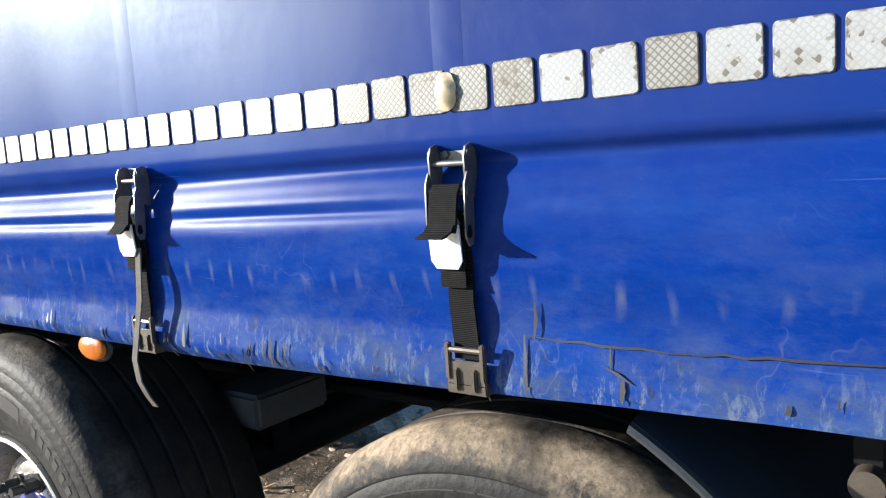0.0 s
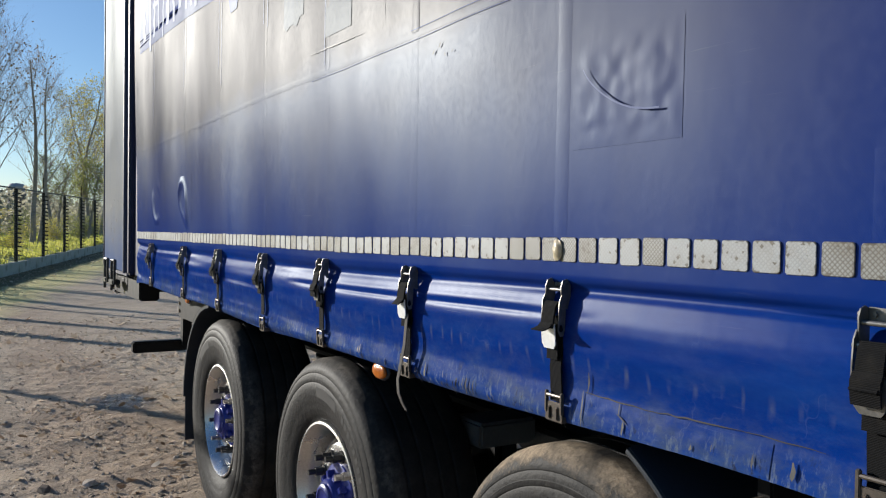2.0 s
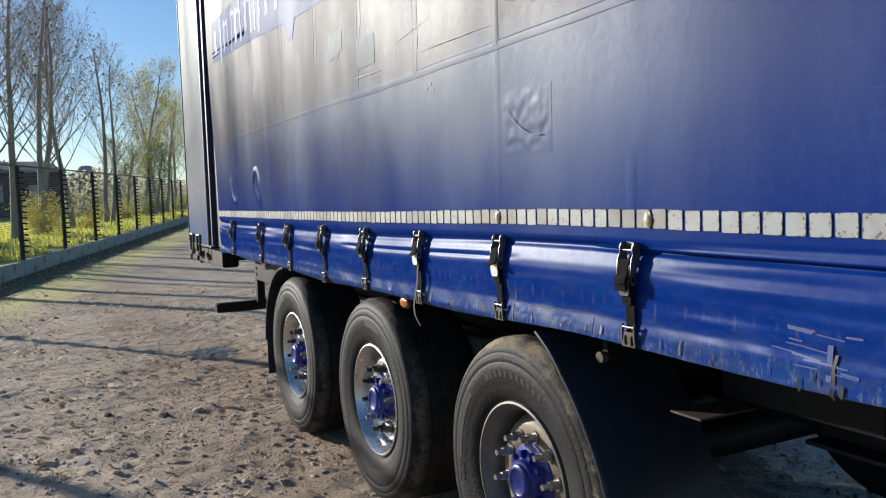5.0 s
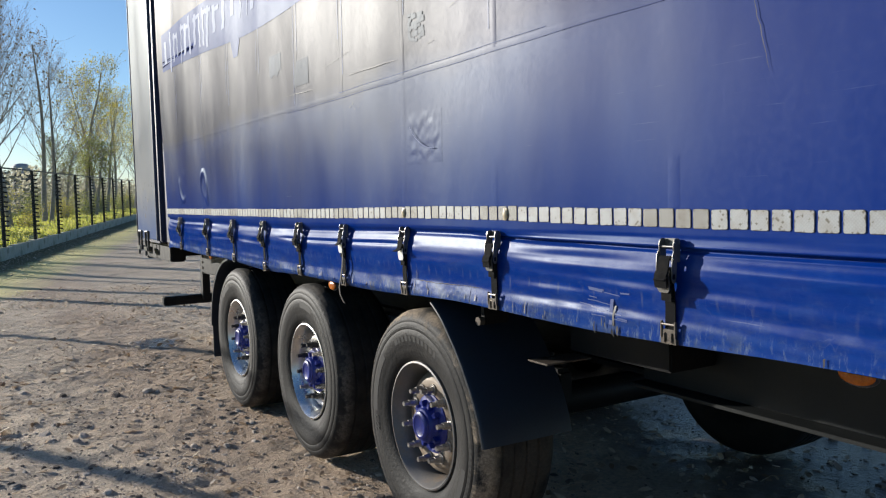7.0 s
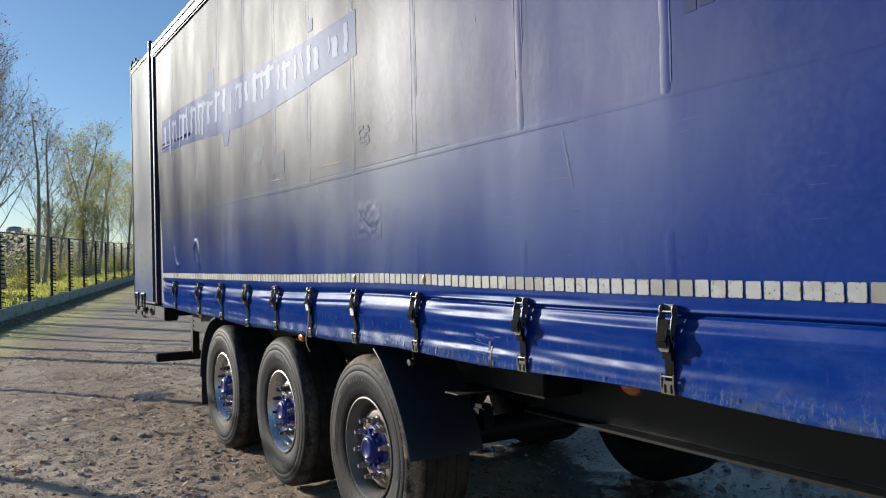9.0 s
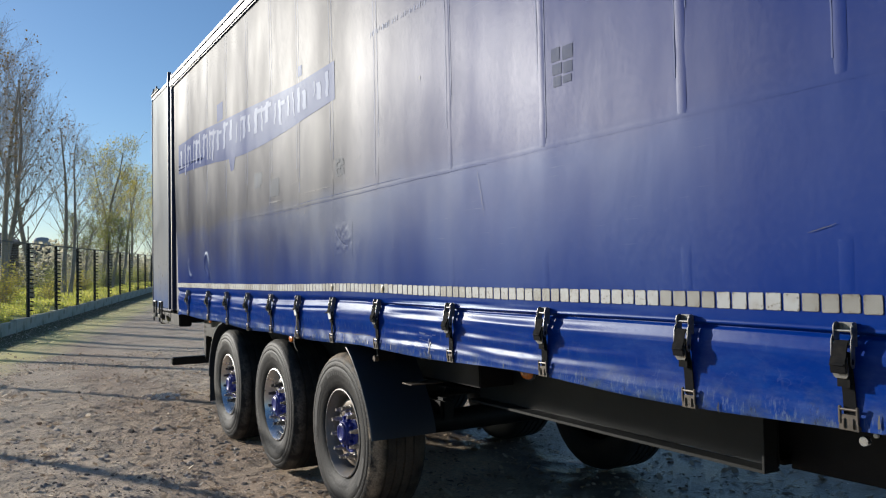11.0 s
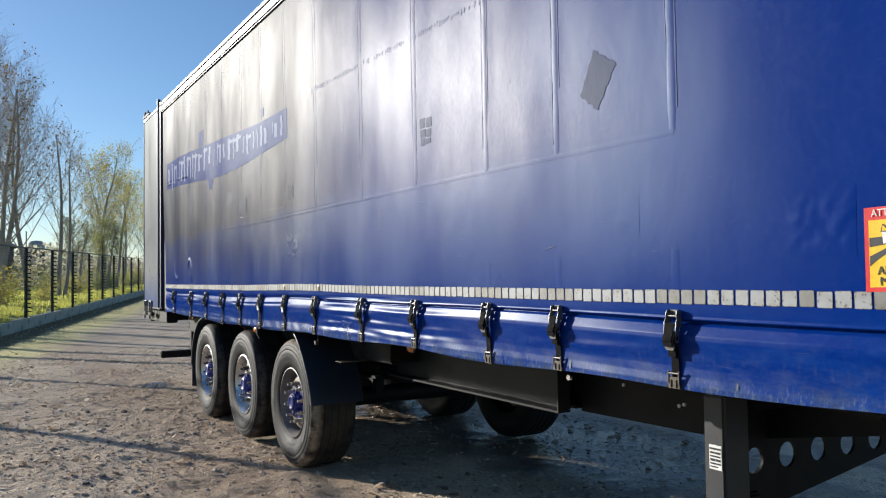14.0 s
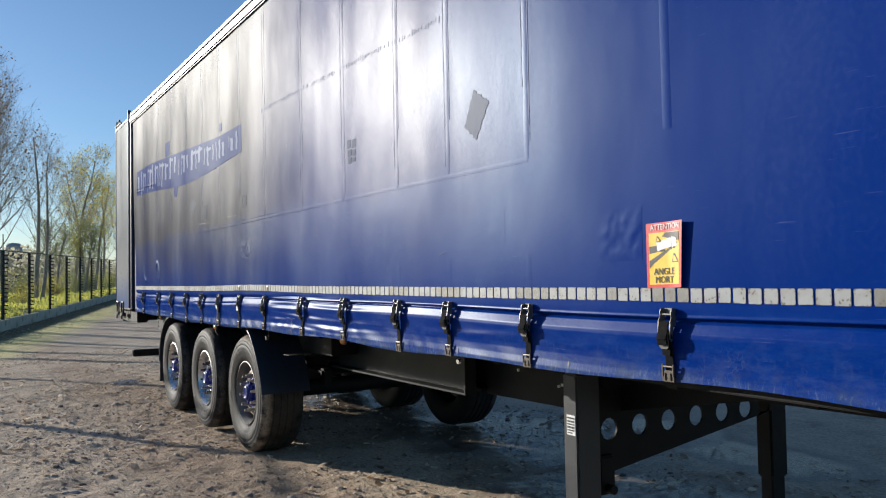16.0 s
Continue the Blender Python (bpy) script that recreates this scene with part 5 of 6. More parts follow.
    for x, z, dx, dz, w in ((0.053, 1.122, 0.004, -0.065, 0.0022), (0.066, 1.16, -0.002, -0.042, 0.0024), (0.056, 1.12, 0.17, -0.002, 0.0014), (0.22, 1.119, 0.18, 0.006, 0.0014), (0.4, 1.126, 0.14, -0.001, 0.0009), (-0.36, 1.08, 0.002, -0.03, 0.002), (-0.33, 1.075, 0.001, -0.02, 0.0015), (-0.24, 1.07, 0.01, -0.012, 0.0012),
                            (0.145, 1.098, 0.03, -0.012, 0.0018), (-0.62, 1.09, 0.002, -0.03, 0.0014), (-0.45, 1.08, 0.004, -0.014, 0.0012), (0.15, 1.118, 0.002, -0.022, 0.0014), (-1.35, 2.005, 0.41, -0.01, 0.0016), (-0.575, 2.006, 0.51, -0.005, 0.0016), (-0.844, 2.079, 0.33, 0.034, 0.0014),
                            (0.17, 2.02, 0.06, 0.008, 0.0012), (-0.807, 2.133, -0.005, -0.13, 0.0012), (0.33, 2.12, 0.07, 0.018, 0.0012), (1.68, 1.7, -0.05, 0.2, 0.001), (-0.53, 1.855, 0.012, 0.012, 0.003), (-0.5, 1.868, 0.01, 0.012, 0.003), (-0.44, 1.846, 0.008, 0.008, 0.002), (-0.47, 1.842, 0.0, 0.01, 0.0025), (1.12, 2.4, 0.01, 0.02, 0.003), (2.98, 2.3, 0.01, 0.02, 0.002), (3.2, 1.55, 0.08, 0.02, 0.001)):
        bm = bmesh.new()
        steps = max(2, int(max(abs(dx), abs(dz)) / 0.02))
        prev = None
        nrm = Vector((-dz, dx)).normalized() * w
        for k in range(steps + 1):
            px, pz = x + dx * k / steps + rnd.gauss(0, 0.0008), z + dz * k / steps + rnd.gauss(0, 0.0008)
            t = math.sin(math.pi * (0.1 + 0.8 * k / steps))
            y = float(curtain_y(px, pz)) - 0.0036
            row = [bm.verts.new((px + s * t * nrm.x, y, pz + s * t * nrm.y)) for s in (-1, 1)]
            if prev:
                bm.faces.new((prev[0], row[0], row[1], prev[1]))
            prev = row
        part("scratch", bm, SCRATCH, curtain)


def build_nicks(curtain):
    """Small torn nicks and rubbed-through spots along the bottom hem."""
    r = random.Random(41)
    for k in range(46):
        x = r.uniform(-1.4, 1.3) if k % 3 else r.uniform(-3.5, 4.5)
        z = float(curtain_bottom(x)) + r.uniform(0.004, 0.03)
        h, w = r.uniform(0.006, 0.024), r.uniform(0.0012, 0.005)
        bm = bmesh.new()
        pts = [(x + w * math.cos(a) * r.uniform(0.3, 1.3), z + h * math.sin(a) * r.uniform(0.5, 1.2)) for a in (0, 0.9, 1.6, 2.4, 3.2, 4.0, 4.8, 5.6)]
        bm.faces.new([bm.verts.new((px, float(curtain_y(px, pz)) - 0.004, pz)) for px, pz in pts])
        part("hem_nick", bm, INK if k % 4 else SCRATCH, curtain)


def build_buckle(x, kind):
    """Over-centre buckle: riveted side plates, roller, lever with end tab, webbing with its loop, and the hook under the rail."""
    b = empty("strap_buckle", Matrix.Translation((x, 0, 0.006)) @ Matrix.Diagonal((0.87, 0.9, 1, 1)), trailer)
    b["label"] = ("steel strap buckle with bright tab and long loose strap end" if kind == 2 else "steel strap buckle with bright lever tab and black webbing" if kind == 1 else "steel strap buckle with black webbing and steel hook")
    y0 = float(curtain_y(x, 1.31)) - 0.004
    j = random.Random(int(x * 100))
    bm = bmesh.new()
    box(bm, -0.026, 0.026, y0 - 0.004, y0, 1.298, 1.321, 0.0012)

    def cheek(outline, xa, xb):
        two = [[bm.verts.new((xx, y, z)) for y, z in outline] for xx in (xa, xb)]
        bm.faces.new(two[0])
        bm.faces.new(two[1])
        for a in range(len(outline)):
            k = (a + 1) % len(outline)
            bm.faces.new((two[0][a], two[0][k], two[1][k], two[1][a]))
    for s in (-1, 1):
        cheek([(y0, 1.318), (y0 - 0.012, 1.3225), (y0 - 0.022, 1.319), (y0 - 0.027, 1.308), (y0 - 0.026, 1.288), (y0 - 0.018, 1.27), (y0 - 0.006, 1.262), (y0, 1.264)], s * 0.0255, s * 0.028)
        for dy, z in ((-0.008, 1.313), (-0.02, 1.312), (-0.012, 1.28)):
            rod(bm, (s * 0.028, y0 + dy, z), (s * 0.0305, y0 + dy, z), 0.0038, 8)
    for px in (-0.015, 0.015):
        rod(bm, (px, y0 - 0.004, 1.311), (px, y0 - 0.0075, 1.311), 0.0042, 10)
    rod(bm, (-0.0275, y0 - 0.019, 1.301), (0.0275, y0 - 0.019, 1.301), 0.0035, 10)
    part("bracket", bm, ZINC, b, smooth=40)
    bm = bmesh.new()
    tilt = j.uniform(-0.04, 0.04)
    turn = Matrix.Translation((0, y0 - 0.018, 1.285)) @ Matrix.Rotation(tilt, 4, "X") @ Matrix.Translation((0, -(y0 - 0.018), -1.285))
    for s in (-1, 1):
        cheek([(y0 - 0.016, 1.293), (y0 - 0.026, 1.292), (y0 - 0.033, 1.28), (y0 - 0.036, 1.25), (y0 - 0.037, 1.222), (y0 - 0.031, 1.212), (y0 - 0.023, 1.213), (y0 - 0.019, 1.225), (y0 - 0.016, 1.26)], s * 0.0285, s * 0.0308)
        rod(bm, (s * 0.0308, y0 - 0.025, 1.272), (s * 0.0335, y0 - 0.025, 1.272), 0.0062, 12)
    rod(bm, (-0.029, y0 - 0.025, 1.272), (0.029, y0 - 0.025, 1.272), 0.005, 10)
    for v in bm.verts:
        v.co = turn @ v.co
    part("lever", bm, ZINC, b, smooth=40)
    for s in (-1, 1):
        bm = bmesh.new()
        rod(bm, (s * 0.0309, y0 - 0.028, 1.226), (s * 0.0313, y0 - 0.028, 1.226), 0.0055, 10)
        rod(bm, (s * 0.0309, y0 - 0.028, 1.231), (s * 0.0312, y0 - 0.028, 1.231), 0.004, 10)
        part("slot", bm, BLACK, b)
    bm = bmesh.new()
    outline = [(-0.025, 1.236), (0.0225, 1.236), (0.0225, 1.196), (0.015, 1.187), (-0.017, 1.187), (-0.025, 1.196)]
    for yy in (y0 - 0.036, y0 - 0.0335):
        bm.faces.new([bm.verts.new((px, yy - 0.004 + (1.236 - z) * 0.1, z)) for px, z in outline])
    bm.verts.ensure_lookup_table()
    for i in range(6):
        k = (i + 1) % 6
        bm.faces.new((bm.verts[i], bm.verts[k], bm.verts[6 + k], bm.verts[6 + i]))
    part("lever_tab", bm, BRIGHT if kind else ZINC, b, "bright bent steel tab" if kind else "dull steel tab")
    # webbing over the roller, doubled back, with a frayed end
    bm = bmesh.new()
    ribbon(bm, [(y0 - 0.019, 1.276), (y0 - 0.028, 1.277), (y0 - 0.035, 1.268), (y0 - 0.039, 1.25), (y0 - 0.041, 1.236), (y0 - 0.045, 1.228)], -0.021, 0.021, 0.0045)
    if kind == 0:
        ribbon(bm, [(y0 - 0.043, 1.24), (y0 - 0.049, 1.23), (y0 - 0.049, 1.222), (y0 - 0.047, 1.205), (y0 - 0.045, 1.2)], -0.023, 0.0225, 0.004)
        ribbon(bm, [(y0 - 0.044, 1.226), (y0 - 0.052, 1.222), (y0 - 0.055, 1.219)], -0.022, 0.02, 0.0022)
    else:
        ribbon(bm, [(y0 - 0.043, 1.236), (y0 - 0.05, 1.229), (y0 - 0.054 - 0.006 * (kind == 1), 1.2255), (y0 - 0.058 - 0.011 * (kind == 1), 1.224)], -0.022, 0.019, 0.0022)
    part("strap_end", bm, WEBBING, b, "frayed doubled webbing", 60)
    bm = bmesh.new()
    ribbon(bm, [(y0 - 0.024, 1.235), (y0 - 0.028, 1.2), (y0 - 0.027, 1.178), (y0 - 0.028, 1.167), (y0 - 0.014, 1.17), (y0 - 0.012, 1.19)], -0.017, 0.021, 0.003)
    part("strap_loop", bm, WEBBING, b, "", 60)
    bm = bmesh.new()
    ym = min(float(curtain_y(x, 1.18)), float(curtain_y(x, 1.13)))
    sway = j.uniform(-0.006, 0.012)
    ribbon(bm, [(y0 - 0.02, 1.25), (y0 - 0.014, 1.2), (ym - 0.009, 1.15), (ym - 0.008, 1.1), (ym - 0.01, 1.085)], -0.018, 0.02, 0.0035)
    for v in bm.verts:
        v.co.x += sway * (1.25 - v.co.z) / 0.15
    part("strap", bm, WEBBING, b, "", 60)
    if kind == 2:
        bm = bmesh.new()
        ribbon(bm, [(y0 - 0.03, 1.2), (y0 - 0.034, 1.16), (y0 - 0.036, 1.12), (y0 - 0.042, 1.07), (y0 - 0.052, 1.03), (y0 - 0.05, 0.995), (y0 - 0.04, 0.97), (y0 - 0.03, 0.952)], 0.004, 0.019, 0.0025)
        for v in bm.verts:
            drop = max(0.0, 1.14 - v.co.z)
            v.co.x += 0.004 - 0.16 * drop + 1.05 * drop * drop + (0.006 if v.co.z > 1.1 else 0.0)
        part("loose_strap_end", bm, GREY_WEB, b, "long grey loose strap end", 60)
    bm = bmesh.new()
    hx, hy = sway * 1.05, min(ym, float(curtain_y(x, 1.06))) - 0.006
    lo = float(curtain_bottom(x))
    box(bm, hx - 0.026, hx + 0.028, hy - 0.004, hy, lo + 0.004, lo + 0.032, 0.0015)
    for s in (-1, 1):
        box(bm, hx + s * 0.0235 - 0.0035 + 0.001, hx + s * 0.0235 + 0.0035 + 0.001, hy - 0.0065, hy + 0.001, lo + 0.01, lo + 0.052, 0.0015)
        box(bm, hx + s * 0.012 - 0.0035 + 0.001, hx + s * 0.012 + 0.0035 + 0.001, hy - 0.008, hy - 0.003, lo - 0.002, lo + 0.024, 0.002)
    rod(bm, (hx - 0.022, hy - 0.003, lo + 0.044), (hx + 0.024, hy - 0.003, lo + 0.044), 0.0035, 8)
    box(bm, hx - 0.026, hx + 0.028, hy - 0.004, hy + 0.05, lo - 0.006, lo + 0.006, 0.0015)
    hook = part("hook", bm, TAUPE, b, "dull brown steel hook", 40)
    hook.matrix_basis = Matrix.Diagonal((1.12, 1.08, 1, 1))


def tyre_profile():
    p = [(0.282, 0.115), (0.291, 0.1), (0.316, 0.086), (0.345, 0.074), (0.352, 0.0735), (0.356, 0.0715), (0.40, 0.066), (0.428, 0.0655), (0.432, 0.068), (0.436, 0.066), (0.462, 0.07), (0.466, 0.0725), (0.47, 0.071), (0.492, 0.082), (0.507, 0.096), (0.515, 0.112)]
    y = 0.112
    for k in range(5):
        y2 = y + 0.056
        p += [(0.519, y + 0.006), (0.52, y2 - 0.005)]
        if k < 4:
            p += [(0.510, y2 - 0.003), (0.510, y2 + 0.004)]
        y = y2 + 0.004
    p += [(0.512, 0.428), (0.49, 0.448), (0.43, 0.46), (0.35, 0.455), (0.302, 0.43), (0.290, 0.412)]
    return [(r, y if y < 0.1 else 0.1 + (y - 0.1) * 0.92) for r, y in p]


def build_wheel(x, alloy, muddy, far=False):
    m = Matrix.Translation((x, -0.045, 0.503)) if not far else Matrix.Translation((x, WIDE + 0.045, 0.503)) @ Matrix.Rotation(math.pi, 4, "Z")
    m = m @ Matrix.Diagonal((0.885, 1, 0.885, 1))
    wider = Matrix.Diagonal((1.048, 1, 1.048, 1))
    w = empty("wheel", m, trailer, "trailer wheel with polished rim and blue hub" if alloy else "trailer wheel with rusty steel rim and blue hub")
    bm = bmesh.new()
    lathe(bm, tyre_profile(), 96)
    for v in bm.verts:
        if v.co.z < -0.506:
            v.co.z = -0.506 + (v.co.z + 0.506) * 0.3
    tyre = part("tyre", bm, RUBBER_MUDDY if muddy else RUBBER_PLAIN, w, "tyre caked with dried mud on the shoulder" if muddy else "worn black tyre", 50)
    tyre.matrix_basis = wider
    bm = bmesh.new()
    lathe(bm, [(0.296, 0.112), (0.302, 0.1), (0.3, 0.09), (0.292, 0.088), (0.284, 0.096), (0.278, 0.11), (0.268, 0.122), (0.262, 0.15), (0.258, 0.2), (0.257, 0.27)], 72)
    part("rim", bm, ALLOY if alloy else STEEL_RIM, w, "polished rim" if alloy else "dull grey steel rim", 50)
    bm = bmesh.new()
    lathe(bm, [(0.258, 0.216), (0.247, 0.19), (0.23, 0.163), (0.21, 0.148), (0.202, 0.145), (0.14, 0.145), (0.135, 0.149)], 72)
    part("wheel_disc", bm, ALLOY if alloy else RUSTY, w, "polished wheel disc" if alloy else "rusty beige wheel disc", 40)
    bm = bmesh.new()
    lathe(bm, [(0.142, 0.159), (0.136, 0.141), (0.112, 0.134), (0.09, 0.13), (0.086, 0.118), (0.083, 0.104), (0.077, 0.096), (0.066, 0.094)], 40)
    part("hub", bm, HUB_BLUE, w, "", 40)
    bm = bmesh.new()
    box(bm, -0.013, 0.013, 0.11, 0.146, 0.078, 0.112, 0.003)
    lug = part("hub_lug", bm, HUB_BLUE, w, "", 40)
    for k in range(10):
        ob = lug if k == 0 else new("hub_lug", lug.data)
        ob.parent = w
        ob.matrix_basis = Matrix.Rotation(2 * math.pi * (k + 0.5) / 10, 4, "Y")
    bm = bmesh.new()
    lathe(bm, [(0.068, 0.098), (0.066, 0.086), (0.06, 0.081), (0.05, 0.08), (0.046, 0.083), (0.002, 0.083)], 40)
    part("hub_cap", bm, HUB_BLUE, w, "round hub cap", 40)
    bm = bmesh.new()
    rod(bm, (0, 0.147, 0), (0, 0.139, 0), 0.026, 16)
    rod(bm, (0, 0.141, 0), (0, 0.109, 0), 0.0175, 6)
    rod(bm, (0, 0.111, 0), (0, 0.083, 0), 0.0115, 10)
    first = part("wheel_nut", bm, NUT_DARK if alloy else NUT, w, "", 40)
    for k in range(10):
        a = 2 * math.pi * (k + 0.3) / 10
        nut = first if k == 0 else new("wheel_nut", first.data)
        nut.parent = w
        nut.matrix_basis = Matrix.Translation((0.1675 * math.cos(a), 0, 0.1675 * math.sin(a))) @ Matrix.Rotation(rnd.random(), 4, "Y")
        if alloy and k in (1, 6):
            nut.data = nut.data.copy()
            nut.data.materials[0] = NUT
    if far:
        return

    def arc(a0, a1, r0, r1, off=0.0015, mt=RUBBER_MARK, name="sidewall_mark"):
        bm = bmesh.new()
        n = max(3, int(abs(a1 - a0) / 3))
        prev = None
        for k in range(n + 1):
            a = radians(a0 + (a1 - a0) * k / n)
            row = []
            for r in (r0, r1):
                y = 0.066 + max(0, (r - 0.428)) * 0.12 + max(0, 0.4 - r) * 0.14
                row.append(bm.verts.new((r * math.cos(a), y - off, r * math.sin(a))))
            if prev:
                bm.faces.new((prev[0], prev[1], row[1], row[0]))
            prev = row
        part(name, bm, mt, w).matrix_basis = wider
    # raised print on the sidewall, worn to plain bars
    if not alloy:
        arc(138, 182, 0.385, 0.418)
        arc(-42, -12, 0.385, 0.418)
        for k, wd in enumerate((3.0, 2.0, 2.0, 1.4, 1.0, 2.0, 2.0, 2.0, 1.4, 2.0, 1.0)):
            arc(118 - k * 5.4, 118 - k * 5.4 - wd - 1.3, 0.378, 0.412 if k in (0, 3, 10) else 0.403)
        for k in range(13):
            arc(2 - k * 3.2, 0.2 - k * 3.2, 0.437, 0.455)
        for k in range(9):
            arc(60 + k * 0.1, 130 - k * 0.1, 0.4455, 0.4475)
        lettering("22.5", 0.045, RUBBER_MARK, w, wider @ Matrix.Rotation(radians(-100), 4, "Y") @ Matrix.Translation((0, 0.064, 0.395)) @ Matrix.Rotation(radians(90), 4, "X"))
    else:
        off = 100 if x < -2 else 60
        for k in range(8):
            arc(off - k * 4.6, off - k * 4.6 - 2.6, 0.385, 0.412)
        for k in range(8):
            arc(off + 168 - k * 4.6, off + 168 - k * 4.6 - 2.6, 0.385, 0.412)
        arc(off + 8, off + 34, 0.38, 0.418)


def arc_sheet(bm, r, a0, a1, y0, y1, thick, n=18, tail=0.0):
    rows = []
    for k in range(n + 1):
        a = radians(a0 + (a1 - a0) * k / n)
        rows.append((math.cos(a), math.sin(a), r * math.cos(a), r * math.sin(a)))
    if tail:
        c, s, px, pz = rows[-1]
        rows.append((c, s, px + 0.01, pz - tail))
    ring = [[bm.verts.new((px + d * c, y, pz + d * s)) for d, y in ((0, y0), (thick, y0), (thick, y1), (0, y1))] for c, s, px, pz in rows]
    for p, q in zip(ring, ring[1:]):
        for j in range(4):
            k = (j + 1) % 4
            bm.faces.new((p[j], p[k], q[k], q[j]))
    bm.faces.new(ring[0])
    bm.faces.new(ring[-1])


def build_running_gear():
    for i, x in enumerate((-0.02, -1.3, -2.61)):
        build_wheel(x, i > 0, i == 0)
        build_wheel(x, True, False, True)
        bm = bmesh.new()
        rod(bm, (x, 0.2, 0.503), (x, WIDE - 0.2, 0.503), 0.073, 20)
        part("axle", bm, BLACK, trailer, "black axle beam")
        for y in (0.75, WIDE - 0.75):
            bm = bmesh.new()
            box(bm, x - 0.36, x + 0.08, y - 0.05, y + 0.05, 0.5, 0.66, 0.02)
            part("suspension_arm", bm, BLACK, trailer)
            bm = bmesh.new()
            lathe(bm, [(0.005, 0.66), (0.11, 0.662), (0.125, 0.69), (0.118, 0.72), (0.125, 0.75), (0.11, 0.778), (0.005, 0.78)], 20)
            for v in bm.verts:
                v.co = Vector((v.co.x + x - 0.2, v.co.z + y, v.co.y))
            part("air_bag", bm, BLACK, trailer)
    # front mudguard: a thick curved sheet with a thin rolled lip along its outer edge
    reach = ((70, 0.568), (60, 0.55), (52.7, 0.533), (43, 0.523), (33, 0.518), (24, 0.523), (16, 0.53), (5, 0.542))
    bm, lip = bmesh.new(), bmesh.new()
    sheet_rows, lip_rows = [], []
    for k in range(31):
        deg = 70 - 65 * k / 30
        r = float(np.interp(-deg, [-a for a, b in reach], [b for a, b in reach]))
        c, sn = math.cos(radians(deg)), math.sin(radians(deg))
        at = lambda d, y, c=c, sn=sn, r=r: ((r + d) * c - 0.03, y, (r + d) * sn + 0.503)
        sheet_rows.append([bm.verts.new(at(d, y)) for d, y in ((0, 0.008), (0.006, 0.004), (0.009, 0.012), (0.008, 0.2), (0.008, 0.4), (0, 0.4), (0, 0.2))])
        lip_rows.append([lip.verts.new(at(-0.001 + 0.0065 * math.cos(q * math.pi / 4), 0.004 + 0.0065 * math.sin(q * math.pi / 4))) for q in range(8)])
    for tube, rows in ((bm, sheet_rows), (lip, lip_rows)):
        n = len(rows[0])
        for a, b in zip(rows, rows[1:]):
            for q in range(n):
                tube.faces.new((a[q], a[(q + 1) % n], b[(q + 1) % n], b[q]))
        tube.faces.new(rows[0])
        tube.faces.new(rows[-1])
    guard = part("front_mudguard", bm, PLASTIC, trailer, "dark blue-black plastic mudguard with rolled edge")
    part("rolled_edge", lip, LIP, guard, "rolled edge greyed to show its edge highlight")
    bm = bmesh.new()
    rod(bm, (0.362, 0.11, 0.98), (0.362, 0.088, 0.98), 0.0165, 16)
    cap = part("bolt_cap", bm, TAUPE, trailer, "round grey bolt cap")
    bm = bmesh.new()
    box(bm, 0.347, 0.377, 0.11, 0.22, 0.966, 1.06, 0.004)
    part("bracket", bm, BLACK, cap)
    bm = bmesh.new()
    arc_sheet(bm, 0.545, 95, 178, 0.016, 0.42, 0.006)
    arc_sheet(bm, 0.54, 95, 178, 0.008, 0.022, 0.014)
    box(bm, -0.56, -0.55, 0.02, 0.42, -0.22, 0.05, 0.002)
    for v in bm.verts:
        v.co += Vector((-2.63, 0, 0.5))
    part("rear_mudguard", bm, PLASTIC, trailer, "black plastic mudguard with a flap behind the last wheel")
    bm = bmesh.new()
    box(bm, -1.02, -0.86, 0.38, 0.6, 0.74, 0.82, 0.01)
    part("valve_box", bm, GREY_STEEL, trailer, "grey valve housing between the axles")


